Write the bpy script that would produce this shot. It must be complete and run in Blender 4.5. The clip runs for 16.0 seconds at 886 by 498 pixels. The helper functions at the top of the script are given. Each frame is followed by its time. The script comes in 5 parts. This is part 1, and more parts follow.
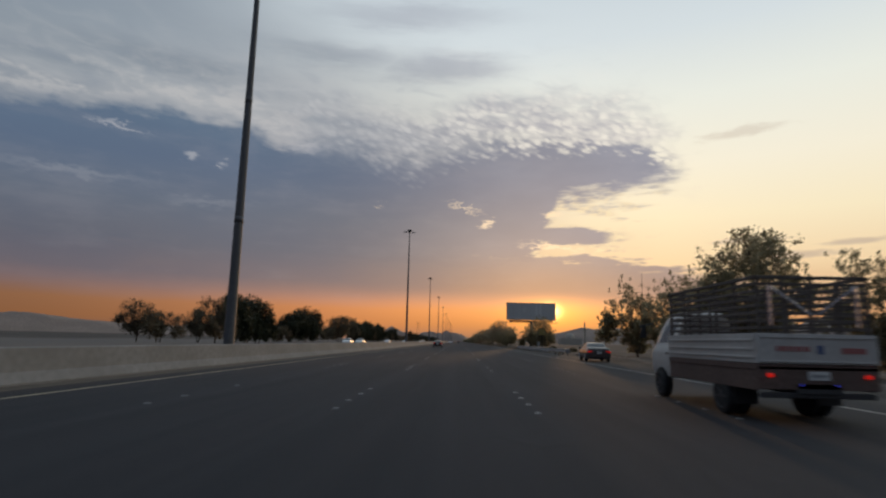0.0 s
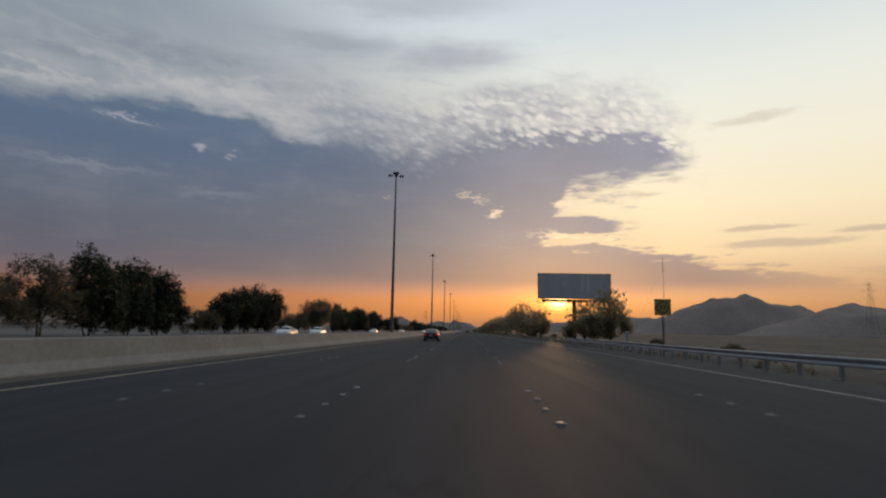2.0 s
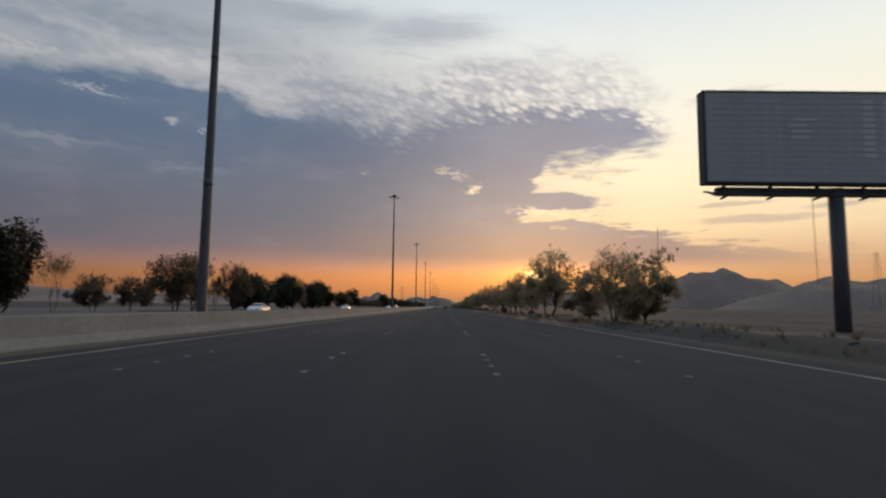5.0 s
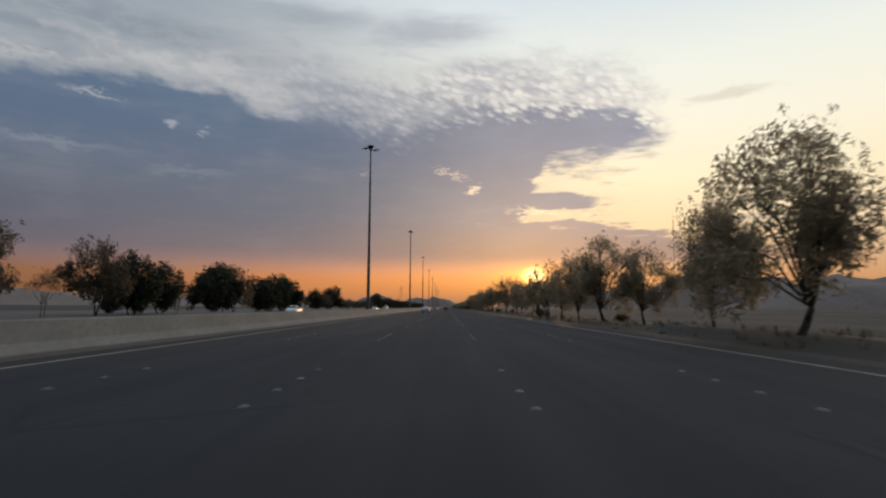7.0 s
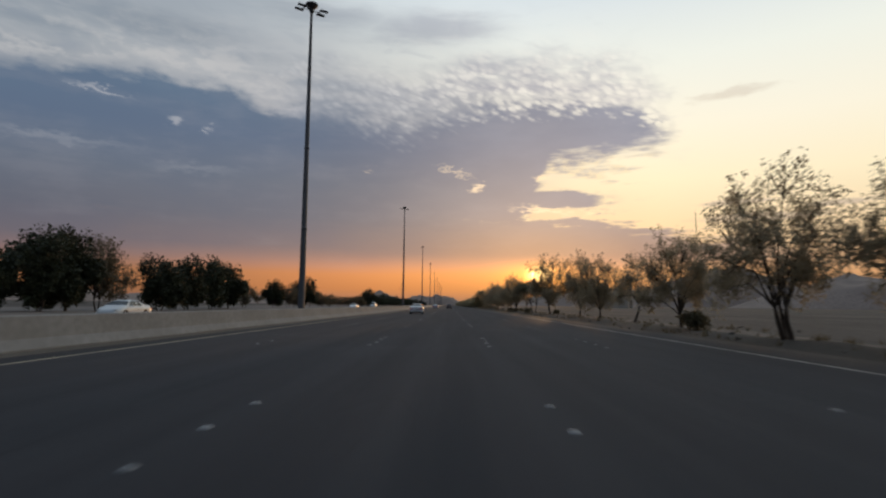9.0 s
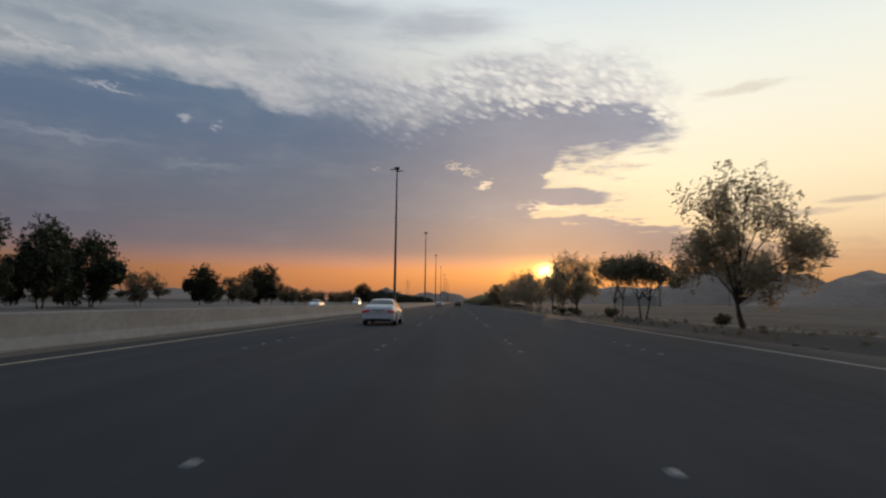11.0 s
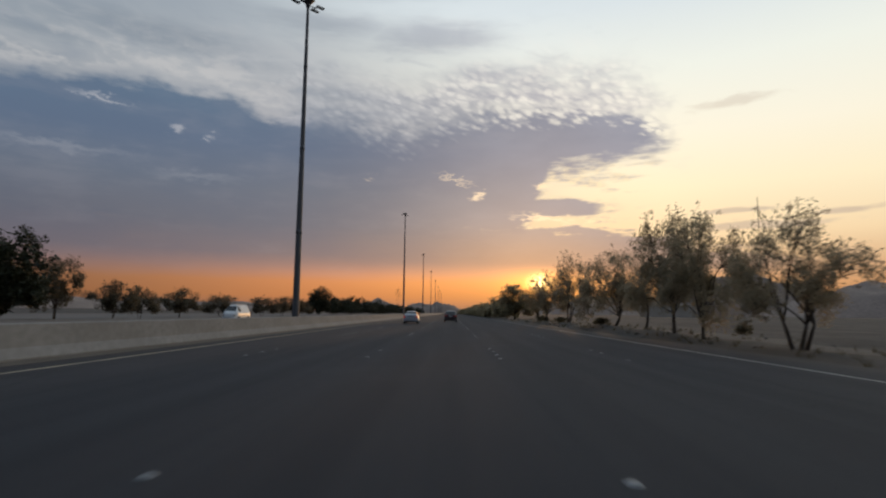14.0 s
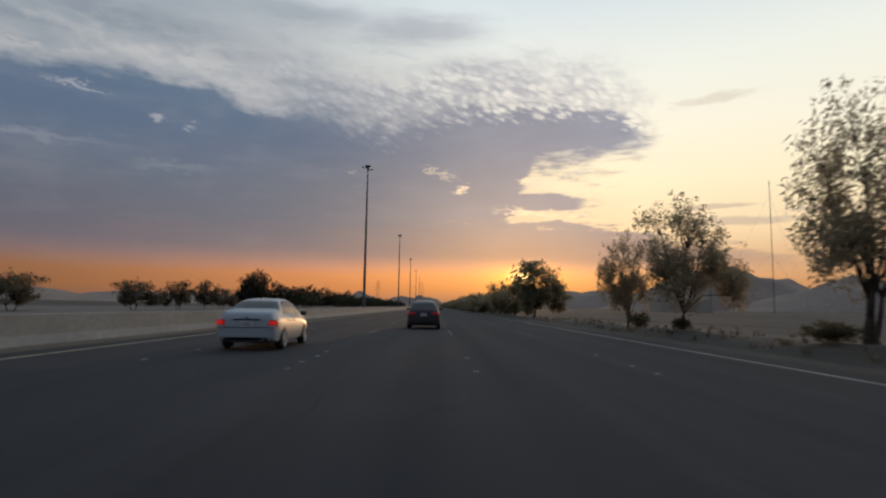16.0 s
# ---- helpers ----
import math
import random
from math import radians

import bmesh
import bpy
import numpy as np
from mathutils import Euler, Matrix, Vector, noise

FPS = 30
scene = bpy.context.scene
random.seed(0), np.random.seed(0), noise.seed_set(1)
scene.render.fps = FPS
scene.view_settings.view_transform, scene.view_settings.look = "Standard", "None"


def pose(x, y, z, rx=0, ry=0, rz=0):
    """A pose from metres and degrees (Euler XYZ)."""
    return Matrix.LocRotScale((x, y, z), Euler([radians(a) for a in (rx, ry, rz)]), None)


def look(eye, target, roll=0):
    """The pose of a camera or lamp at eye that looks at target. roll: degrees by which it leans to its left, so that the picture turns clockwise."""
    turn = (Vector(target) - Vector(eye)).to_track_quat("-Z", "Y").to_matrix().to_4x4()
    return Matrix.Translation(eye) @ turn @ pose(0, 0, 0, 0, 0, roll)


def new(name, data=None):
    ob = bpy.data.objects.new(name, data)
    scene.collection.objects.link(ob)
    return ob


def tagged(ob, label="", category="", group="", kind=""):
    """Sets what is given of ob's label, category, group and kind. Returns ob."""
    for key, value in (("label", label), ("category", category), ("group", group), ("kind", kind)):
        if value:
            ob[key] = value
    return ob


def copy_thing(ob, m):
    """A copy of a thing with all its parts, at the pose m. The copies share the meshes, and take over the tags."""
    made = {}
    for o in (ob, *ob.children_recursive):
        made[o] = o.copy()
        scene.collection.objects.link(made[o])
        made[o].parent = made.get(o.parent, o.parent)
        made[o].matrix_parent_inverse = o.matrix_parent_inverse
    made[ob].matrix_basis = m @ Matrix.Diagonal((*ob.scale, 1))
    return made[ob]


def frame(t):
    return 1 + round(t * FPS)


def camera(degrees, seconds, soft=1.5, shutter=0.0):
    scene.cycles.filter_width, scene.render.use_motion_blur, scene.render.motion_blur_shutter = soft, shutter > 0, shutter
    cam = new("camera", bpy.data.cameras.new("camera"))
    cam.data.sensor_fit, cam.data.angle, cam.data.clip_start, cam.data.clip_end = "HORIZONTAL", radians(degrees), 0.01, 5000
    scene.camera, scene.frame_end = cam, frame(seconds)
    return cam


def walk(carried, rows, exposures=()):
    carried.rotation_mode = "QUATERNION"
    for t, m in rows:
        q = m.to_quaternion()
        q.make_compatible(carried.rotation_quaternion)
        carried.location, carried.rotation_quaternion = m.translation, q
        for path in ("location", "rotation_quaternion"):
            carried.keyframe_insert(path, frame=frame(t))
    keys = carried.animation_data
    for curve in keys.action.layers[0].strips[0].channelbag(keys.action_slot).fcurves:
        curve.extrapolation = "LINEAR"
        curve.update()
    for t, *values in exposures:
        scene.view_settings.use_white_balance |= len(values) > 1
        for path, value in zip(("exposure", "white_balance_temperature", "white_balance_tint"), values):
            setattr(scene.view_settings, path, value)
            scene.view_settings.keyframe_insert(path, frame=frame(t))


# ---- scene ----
cam = camera(76.25, 16.0, soft=2.2, shutter=0.22)
walk(cam, [
    (0, pose(-0.000, 0.00, 1.3, 99.247, -1.281, 1.530)),
    (0.5, pose(-0.003, 11.81, 1.3, 99.721, -1.368, 1.962)),
    (1, pose(0.014, 23.65, 1.3, 98.835, -1.422, 1.707)),
    (1.5, pose(0.062, 35.52, 1.3, 98.604, -1.060, 2.651)),
    (2, pose(0.143, 47.44, 1.3, 98.2, -1.017, 2.443)),
    (2.5, pose(0.243, 59.41, 1.3, 96.447, -0.204, 1.400)),
    (3, pose(0.343, 71.47, 1.3, 95.40, -0.268, 0.538)),
    (3.5, pose(0.428, 83.58, 1.3, 94.08, -0.626, 0.070)),
    (4, pose(0.506, 95.68, 1.3, 95.22, -0.698, 0.234)),
    (6.5, pose(0.394, 156.11, 1.3, 95.972, -0.584, 0.406)),
    (7, pose(0.341, 168.41, 1.3, 95.883, -0.254, 0.348)),
    (7.5, pose(0.296, 180.74, 1.3, 95.555, -0.626, -0.001)),
    (8, pose(0.261, 193.09, 1.3, 96.098, -0.984, -0.049)),
    (8.5, pose(0.235, 205.45, 1.3, 96.329, -0.831, 0.493)),
    (9, pose(0.212, 217.80, 1.3, 95.658, -0.601, 0.662)),
    (11.5, pose(-0.229, 277.73, 1.3, 95.361, -0.707, 1.519)),
    (12, pose(-0.206, 289.94, 1.3, 95.459, -0.249, 1.177)),
    (12.5, pose(-0.166, 302.20, 1.3, 96.893, -0.647, 0.768)),
    (13, pose(-0.108, 314.52, 1.3, 96.055, -0.546, 0.862)),
    (13.5, pose(-0.033, 326.90, 1.3, 96.272, -0.899, 1.039)),
    (14, pose(0.053, 339.31, 1.3, 96.460, -0.658, 0.733)),
    (14.5, pose(0.158, 351.76, 1.3, 94.889, -0.471, 1.116)),
    (15, pose(0.291, 364.25, 1.3, 95.940, -1.041, 0.054)),
    (15.5, pose(0.448, 376.78, 1.3, 95.551, -0.723, 0.101)),
    (16, pose(0.614, 389.31, 1.3, 95.83, -0.896, -1.017)),
], exposures=[(0, -0.1), (2, -0.1), (3, 0.0), (16, 0.0)])
# ---- world: dusk sky with a cloud bank, low sun ahead ----
SUN_AZ, SUN_EL = 9.0, 3.1      # degrees, clockwise from the road's direction, above the horizon


def lin(r, g, b):
    return tuple((c / 255 / 12.92) if c / 255 <= 0.04045 else ((c / 255 + 0.055) / 1.055) ** 2.4 for c in (r, g, b))


class Nodes:
    """Small helpers round a node tree."""

    def __init__(self, tree):
        self.t = tree
        tree.nodes.clear()

    def node(self, kind, **props):
        n = self.t.nodes.new(kind)
        for k, v in props.items():
            setattr(n, k, v)
        return n

    def put(self, socket, v):
        if isinstance(v, bpy.types.NodeSocket):
            self.t.links.new(v, socket)
        elif isinstance(v, tuple) and len(v) == 3 and socket.type == "RGBA":
            socket.default_value = (*v, 1)
        else:
            socket.default_value = v

    def m(self, op, a, b=None, c=None, clamp=False):
        n = self.node("ShaderNodeMath", operation=op, use_clamp=clamp)
        for i, v in enumerate((a, b, c)):
            if v is not None:
                self.put(n.inputs[i], v)
        return n.outputs[0]

    def add(self, *vs):
        out = vs[0]
        for v in vs[1:]:
            out = self.m("ADD", out, v)
        return out

    def mul(self, *vs):
        out = vs[0]
        for v in vs[1:]:
            out = self.m("MULTIPLY", out, v)
        return out

    def sub(self, a, b):
        return self.m("SUBTRACT", a, b)

    def mx(self, *vs):
        out = vs[0]
        for v in vs[1:]:
            out = self.m("MAXIMUM", out, v)
        return out

    def step(self, v, lo, hi):
        n = self.node("ShaderNodeMapRange", interpolation_type="SMOOTHSTEP")
        self.put(n.inputs[0], v)
        n.inputs[1].default_value, n.inputs[2].default_value = lo, hi
        return n.outputs[0]

    def spot(self, u, v, cu, cv, ru, rv, tilt=0.0):
        """A soft spot round (cu, cv), ru by rv wide."""
        du, dv = self.sub(u, cu), self.sub(v, cv)
        if tilt:
            dv = self.sub(dv, self.mul(du, tilt))
        q = self.add(self.m("POWER", self.m("ABSOLUTE", self.mul(du, 1 / ru)), 2.0), self.m("POWER", self.m("ABSOLUTE", self.mul(dv, 1 / rv)), 2.0))
        return self.m("EXPONENT", self.mul(q, -1.0))

    def vec(self, x, y, z=0.0):
        n = self.node("ShaderNodeCombineXYZ")
        for i, v in enumerate((x, y, z)):
            self.put(n.inputs[i], v)
        return n.outputs[0]

    def noise(self, vector, scale, detail=4.0, rough=0.55, distort=0.0):
        n = self.node("ShaderNodeTexNoise")
        self.put(n.inputs["Vector"], vector)
        n.inputs["Scale"].default_value, n.inputs["Detail"].default_value = scale, detail
        n.inputs["Roughness"].default_value, n.inputs["Distortion"].default_value = rough, distort
        return n.outputs[0]

    def mix(self, f, a, b):
        n = self.node("ShaderNodeMix", data_type="RGBA")
        self.put(n.inputs[0], f)
        self.put(n.inputs[6], a)
        self.put(n.inputs[7], b)
        return n.outputs[2]

    def blend(self, kind, f, a, b):
        n = self.node("ShaderNodeMix", data_type="RGBA", blend_type=kind)
        self.put(n.inputs[0], f)
        self.put(n.inputs[6], a)
        self.put(n.inputs[7], b)
        return n.outputs[2]

    def ramp(self, v, stops):
        """A colour ramp through (position, colour or grey)."""
        n = self.node("ShaderNodeValToRGB")
        e = n.color_ramp.elements
        while len(e) < len(stops):
            e.new(0.5)
        for s, (p, c) in zip(e, stops):
            s.position = p
            s.color = (*c, 1) if isinstance(c, tuple) else (c, c, c, 1)
        self.put(n.inputs[0], v)
        return n.outputs[0]


def build_world():
    world = bpy.data.worlds.new("dusk_sky")
    scene.world = world
    world.use_nodes = True
    n = Nodes(world.node_tree)
    co = n.node("ShaderNodeTexCoord").outputs["Generated"]
    sep = n.node("ShaderNodeSeparateXYZ")
    n.put(sep.inputs[0], co)
    x, y, z = sep.outputs
    az = n.mul(n.m("ARCTAN2", x, y), 57.29578)
    el = n.mul(n.m("ARCSINE", z), 57.29578)
    p = n.vec(n.mul(az, 0.1), n.mul(el, 0.24))
    fine = n.mul(n.sub(n.noise(p, 2.4, 5, 0.56), 0.5), 2.4)
    broad = n.mul(n.sub(n.noise(p, 0.7, 3, 0.5), 0.5), 1.6)
    # streaky stretch of the same noise, for veils
    rag = n.sub(n.noise(n.vec(n.mul(az, 0.11), n.mul(el, 0.62), 7.0), 2.4, 4, 0.55), 0.5)
    frag = n.sub(n.noise(p, 7.0, 3, 0.5), 0.5)
    veil = n.sub(n.noise(n.vec(n.mul(az, 0.05), n.mul(el, 0.35), 3.0), 1.4, 5, 0.6), 0.5)

    def along(stops, v, lo, hi, top=40.0):
        return n.mul(n.ramp(n.m("MULTIPLY_ADD", v, 1 / (hi - lo), -lo / (hi - lo), True), [((a - lo) / (hi - lo), b / top) for a, b in stops]), top)

    def sky_ramp(stops):
        return n.ramp(n.m("MULTIPLY", el, 1 / 45.0, clamp=True), [(e / 45.0, lin(*c)) for e, c in stops])

    # clear air behind the clouds: dull on one side, glowing on the sun's side
    dull = sky_ramp([(0, (158, 114, 92)), (1.5, (192, 124, 78)), (3.0, (196, 129, 86)), (4.4, (173, 127, 109)), (6, (150, 127, 124)), (8, (140, 126, 128)), (16, (164, 162, 164)), (22, (184, 184, 182)), (27, (168, 174, 177)), (45, (126, 144, 158))])
    warm = sky_ramp([(0, (166, 124, 96)), (2, (199, 141, 92)), (4.5, (216, 170, 126)), (7.5, (245, 213, 166)), (12, (253, 235, 194)), (17, (251, 241, 214)), (23, (240, 240, 224)), (29, (219, 226, 224)), (45, (180, 196, 206))])
    dull = n.blend("MULTIPLY", n.step(az, -12.0, -48.0), dull, (0.62, 0.68, 0.74))
    side = n.step(n.add(az, n.mul(broad, 8.0), n.mul(n.m("MAXIMUM", n.sub(el, 20.0), 0.0), 2.0)), -14.0, 22.0)
    col = n.mix(side, dull, warm)
    away = n.step(n.m("ABSOLUTE", n.sub(az, 9.0)), 55.0, 130.0)
    col = n.mix(away, col, sky_ramp([(0, (90, 87, 94)), (8, (95, 98, 110)), (25, (108, 118, 133)), (45, (118, 134, 150))]))

    # high grey veils with soft torn ends
    va = n.add(az, n.mul(fine, 1.2), n.mul(veil, 8.0))
    ve = n.add(el, n.mul(broad, 1.0), n.mul(veil, 2.4), n.mul(rag, 1.2))
    high = n.mx(n.spot(va, ve, -29.0, 24.3, 9.0, 1.3), n.spot(va, ve, -2.0, 27.0, 7.0, 1.7), n.mul(n.spot(va, ve, -14.0, 27.2, 9.0, 1.3), 0.75), n.mul(n.spot(va, ve, -38.0, 22.3, 6.0, 0.7), 0.7), n.mul(n.spot(va, ve, -20.0, 23.0, 9.0, 0.7), 0.5), n.mul(n.spot(va, ve, -6.0, 31.5, 12.0, 1.4), 0.7), n.mul(n.spot(va, ve, -13.0, 21.2, 9.0, 1.1, -0.1), 0.7), n.mul(n.spot(va, ve, 5.0, 23.6, 6.0, 1.0), 0.7), n.mul(n.spot(va, ve, -4.0, 19.2, 6.0, 1.2), 0.6))
    col = n.mix(n.mul(n.step(high, 0.05, 0.95), 0.62), col, n.mix(side, lin(126, 136, 145), lin(160, 163, 172)))

    # mottled field of small cells in slanting rows above the bank
    cell = n.node("ShaderNodeTexVoronoi", feature="SMOOTH_F1")
    n.put(cell.inputs["Vector"], n.vec(n.add(n.mul(az, 0.95), n.mul(fine, 0.8), n.mul(frag, 0.7), n.mul(el, 0.55)), n.add(n.mul(el, 1.5), n.mul(az, 0.22), n.mul(broad, 1.6), n.mul(fine, 0.4), n.mul(frag, 0.5))))
    cell.inputs["Scale"].default_value, cell.inputs["Smoothness"].default_value, cell.inputs["Randomness"].default_value = 1.15, 0.3, 0.8
    ripple = n.noise(n.vec(n.add(n.mul(az, 0.55), n.mul(el, 1.0)), n.sub(n.mul(el, 0.75), n.mul(az, 0.1))), 1.15, 3, 0.5, 0.4)
    upper = along([(-60, 17.5), (-40, 18.9), (-33, 20.1), (-29.5, 20.5), (-27, 20.0), (-24, 20.2), (-21, 19.6), (-18.4, 18.7), (-13.4, 18.7), (-10, 18.1), (-6.5, 17.2), (-4.2, 17.0), (-2, 18.0), (0, 18.8), (3.5, 19.3), (9.3, 19.4), (15, 19.1), (18.7, 18.3), (21.8, 16.9), (23.5, 15), (26, 4)], az, -60, 60)
    over = n.sub(n.add(upper, n.mul(fine, 1.7)), el)
    field = n.mul(n.step(over, -6.8, -2.6), n.step(over, 4.0, 1.0), n.step(n.add(az, n.mul(fine, 8.0)), -24.0, -5.0), n.step(n.add(az, n.mul(fine, 6.0)), 23.5, 15.0))
    patchy = n.step(n.add(broad, n.mul(fine, 0.35)), -0.45, 0.35)
    cells = n.add(n.mul(n.step(cell.outputs["Distance"], 0.66, 0.2), n.add(0.35, n.mul(patchy, 0.4))), n.mul(n.step(ripple, 0.34, 0.66), 0.5), n.mul(frag, 0.3), -0.06)
    mott = n.mix(n.m("MINIMUM", cells, 1.0), n.mix(side, lin(130, 138, 150), lin(172, 171, 177)), n.mix(side, lin(184, 186, 188), n.mix(n.spot(az, el, 6.0, 20.6, 12.0, 2.4), lin(226, 218, 208), lin(255, 246, 228))))
    field = n.mul(field, n.add(0.5, n.mul(n.step(n.add(veil, n.mul(broad, 0.4)), -0.15, 0.15), 0.42)))
    # soft broken sheet over all of the upper sky
    sheet = n.noise(n.vec(n.add(n.mul(az, 0.13), n.mul(el, 0.1)), n.mul(el, 0.34), 5.0), 2.0, 3, 0.5, 0.7)
    wide_mask = n.mul(n.step(el, 31.0, 22.0), n.step(over, 0.5, -1.5), n.step(n.add(az, n.mul(fine, 5.0)), 23.0, 8.0))
    col = n.mix(n.mul(wide_mask, n.step(sheet, 0.48, 0.75), 0.26), col, n.mix(side, lin(190, 189, 186), lin(244, 236, 222)))
    col = n.mix(n.mul(wide_mask, n.step(sheet, 0.5, 0.25), 0.3), col, n.mix(side, lin(132, 141, 152), lin(170, 170, 177)))
    col = n.mix(n.mul(field, 0.92), col, mott)
    rim = n.mul(n.step(over, -5.0, -1.0), n.step(over, 3.0, 1.0), n.step(n.add(az, n.mul(fine, 5.0)), -3.0, -18.0), n.step(n.add(fine, n.mul(veil, 1.4), n.mul(frag, 0.8)), -0.15, 0.3))
    col = n.mix(n.mul(rim, 0.5), col, lin(200, 196, 190))

    # the dark bank, its low layer and its tongues
    low = along([(-60, 4.6), (-42, 5.0), (-13, 6.0), (0, 5.6), (7.2, 6.2), (8.4, 9.0), (9.2, 11.8), (10.0, 13.1), (11.4, 13.5), (14.2, 13.7), (17.5, 14.1), (20.2, 14.9), (22.5, 16.3), (24, 19)], az, -60, 60)
    ragged = n.mul(n.sub(n.m("MINIMUM", cells, 1.0), 0.5), n.step(az, -18.0, -2.0), 1.5)
    lip = n.add(n.sub(over, ragged), n.mul(frag, 1.2))
    torn = n.mul(n.step(az, -19.0, -13.0), n.step(az, 7.0, 0.0))
    lip = n.add(n.mul(n.step(lip, -0.8, 1.0), n.sub(1.0, torn)), n.mul(n.step(lip, -2.6, 1.8), torn))
    bank = n.mul(lip, n.step(n.add(n.sub(el, low), n.mul(fine, 1.5), n.mul(rag, 7.0)), -1.0, 2.0), n.step(n.add(az, n.mul(fine, 4.0)), 24.5, 18.5))
    top_b = along([(-60, 9.0), (0, 10.0), (5, 9.8), (9, 9.0), (13, 8.8), (16.5, 8.5), (20, 7.7), (26, 6.5), (34, 5.2), (45, 4.6)], az, -60, 60)
    layer = n.mul(n.step(n.add(n.sub(top_b, el), n.mul(fine, 1.0), n.mul(rag, 5.0)), -0.1, 0.9), n.step(n.add(el, n.mul(broad, 0.8), n.mul(veil, 0.9)), 2.9, 5.0), n.step(az, 42.0, 18.0))
    tongue = n.mul(n.step(n.add(n.spot(az, el, 11.2, 10.6, 6.4, 0.95, -0.05), n.mul(rag, 1.0), n.mul(frag, 0.5)), 0.2, 0.55), n.step(az, 18.0, 14.0), n.step(el, 13.5, 12.0), n.step(az, -2.0, 2.0))
    streaks = n.mx(n.spot(az, el, 27.0, 19.2, 4.2, 0.55, 0.09), n.mul(n.spot(az, el, 26.8, 9.5, 3.4, 0.26), 1.25), n.mul(n.spot(az, el, 28.4, 8.1, 5.2, 0.42), 1.3), n.spot(az, el, 35.6, 8.9, 2.8, 0.3, 0.04), n.mul(n.spot(az, el, 24.0, 6.4, 3.5, 0.25), 0.8))
    streaks = n.mul(n.step(n.add(streaks, n.mul(rag, 1.6), n.mul(frag, 0.8)), 0.2, 1.0), n.step(streaks, 0.0, 0.15))
    col = n.mix(n.mul(streaks, n.add(0.36, n.mul(n.step(el, 15.0, 10.0), 0.3))), col, lin(188, 168, 150))
    shreds = n.mul(n.step(n.add(rag, n.mul(fine, 0.25)), 0.06, 0.24), n.step(az, 4.0, 8.0), n.step(az, 21.0, 13.0), n.step(el, 8.0, 9.0), n.step(el, 14.5, 12.0), 0.7)
    cloud = n.mx(bank, shreds, tongue, n.mul(layer, 0.97))
    cloud = n.m("MINIMUM", cloud, 1.0)
    edge = n.mul(cloud, n.sub(1.0, cloud), 4.0)
    body = n.ramp(n.m("MULTIPLY", el, 1 / 24.0, clamp=True), [(3.6 / 24, lin(172, 128, 110)), (5.6 / 24, lin(128, 113, 115)), (8.5 / 24, lin(109, 109, 118)), (12 / 24, lin(101, 109, 122)), (16 / 24, lin(90, 106, 127)), (20 / 24, lin(92, 112, 132))])
    body = n.mix(n.mul(n.step(az, -14.0, 16.0), 0.76), body, n.mix(n.step(el, 5.0, 10.0), lin(150, 127, 124), lin(153, 156, 168)))
    body = n.mix(n.mul(n.step(n.add(veil, n.mul(fine, 0.3)), -0.05, 0.35), 0.16), body, lin(156, 152, 156))
    body = n.mix(n.mul(n.step(n.add(broad, n.mul(fine, 0.25)), 0.35, -0.3), 0.26), body, lin(84, 98, 119))
    col = n.mix(cloud, col, body)
    col = n.blend("MULTIPLY", n.mul(n.step(az, -6.0, -42.0), n.step(el, 15.0, 7.0)), col, (0.74, 0.77, 0.82))
    lit = n.mul(edge, n.step(az, 0.0, 8.0), n.step(el, 8.0, 9.0), n.step(el, 16.0, 12.5), n.step(frag, -0.12, 0.12))
    col = n.mix(n.mul(lit, 0.75), col, lin(255, 232, 184))
    # gaps in the bank that let the light through, torn by the same noise
    shred = n.sub(n.noise(p, 13.0, 3, 0.5), 0.5)
    wa = n.add(az, n.mul(fine, 0.8), n.mul(frag, 2.6), n.mul(shred, 1.6))
    we = n.add(el, n.mul(rag, 1.4), n.mul(frag, 1.5), n.mul(shred, 0.8))
    gap = n.mx(n.spot(wa, we, 2.8, 11.9, 0.8, 0.45), n.mul(n.spot(wa, we, 0.4, 13.4, 2.4, 0.2, -0.3), 0.65), n.mul(n.spot(wa, we, -8.6, 13.3, 0.9, 0.35), 0.5), n.mul(n.spot(wa, we, 9.4, 9.4, 3.2, 0.3, -0.15), 1.0), n.mul(n.spot(wa, we, 9.6, 12.7, 1.4, 0.4), 0.8))
    col = n.mix(n.mul(n.step(gap, 0.15, 1.0), 0.8), col, lin(255, 226, 188))
    cold = n.mx(n.spot(wa, we, -32.8, 18.1, 2.2, 0.3, -0.12), n.spot(wa, we, -26.7, 16.5, 0.7, 0.45), n.mul(n.spot(wa, we, -23.9, 16.0, 0.5, 0.35), 0.9), n.mul(n.spot(wa, we, -36.0, 13.6, 7.0, 0.5), 0.45), n.mul(n.spot(wa, we, -25.0, 12.4, 5.0, 0.6), 0.4), n.mul(n.spot(wa, we, -16.0, 18.6, 2.4, 0.5), 0.8))
    col = n.mix(n.mul(n.step(cold, 0.05, 1.15), 0.5), col, lin(198, 195, 194))

    # the sun's own light, spread by the haze near the horizon
    deep = n.sub(1.0, n.mul(n.step(el, 3.4, 5.4), 0.9))
    wide = n.mul(n.spot(az, el, SUN_AZ - 3.0, SUN_EL + 0.3, 19.0, 2.4), deep)
    col = n.blend("ADD", n.mul(wide, 0.3), col, lin(255, 134, 10))
    near = n.mul(n.spot(az, el, SUN_AZ, SUN_EL, 3.4, 1.7), deep)
    col = n.blend("ADD", n.mul(near, 0.9), col, lin(255, 158, 34))
    disc = n.m("POWER", n.spot(az, el, SUN_AZ, SUN_EL, 1.05, 0.72), 1.6)
    col = n.blend("ADD", disc, col, (5.0, 3.6, 1.3))

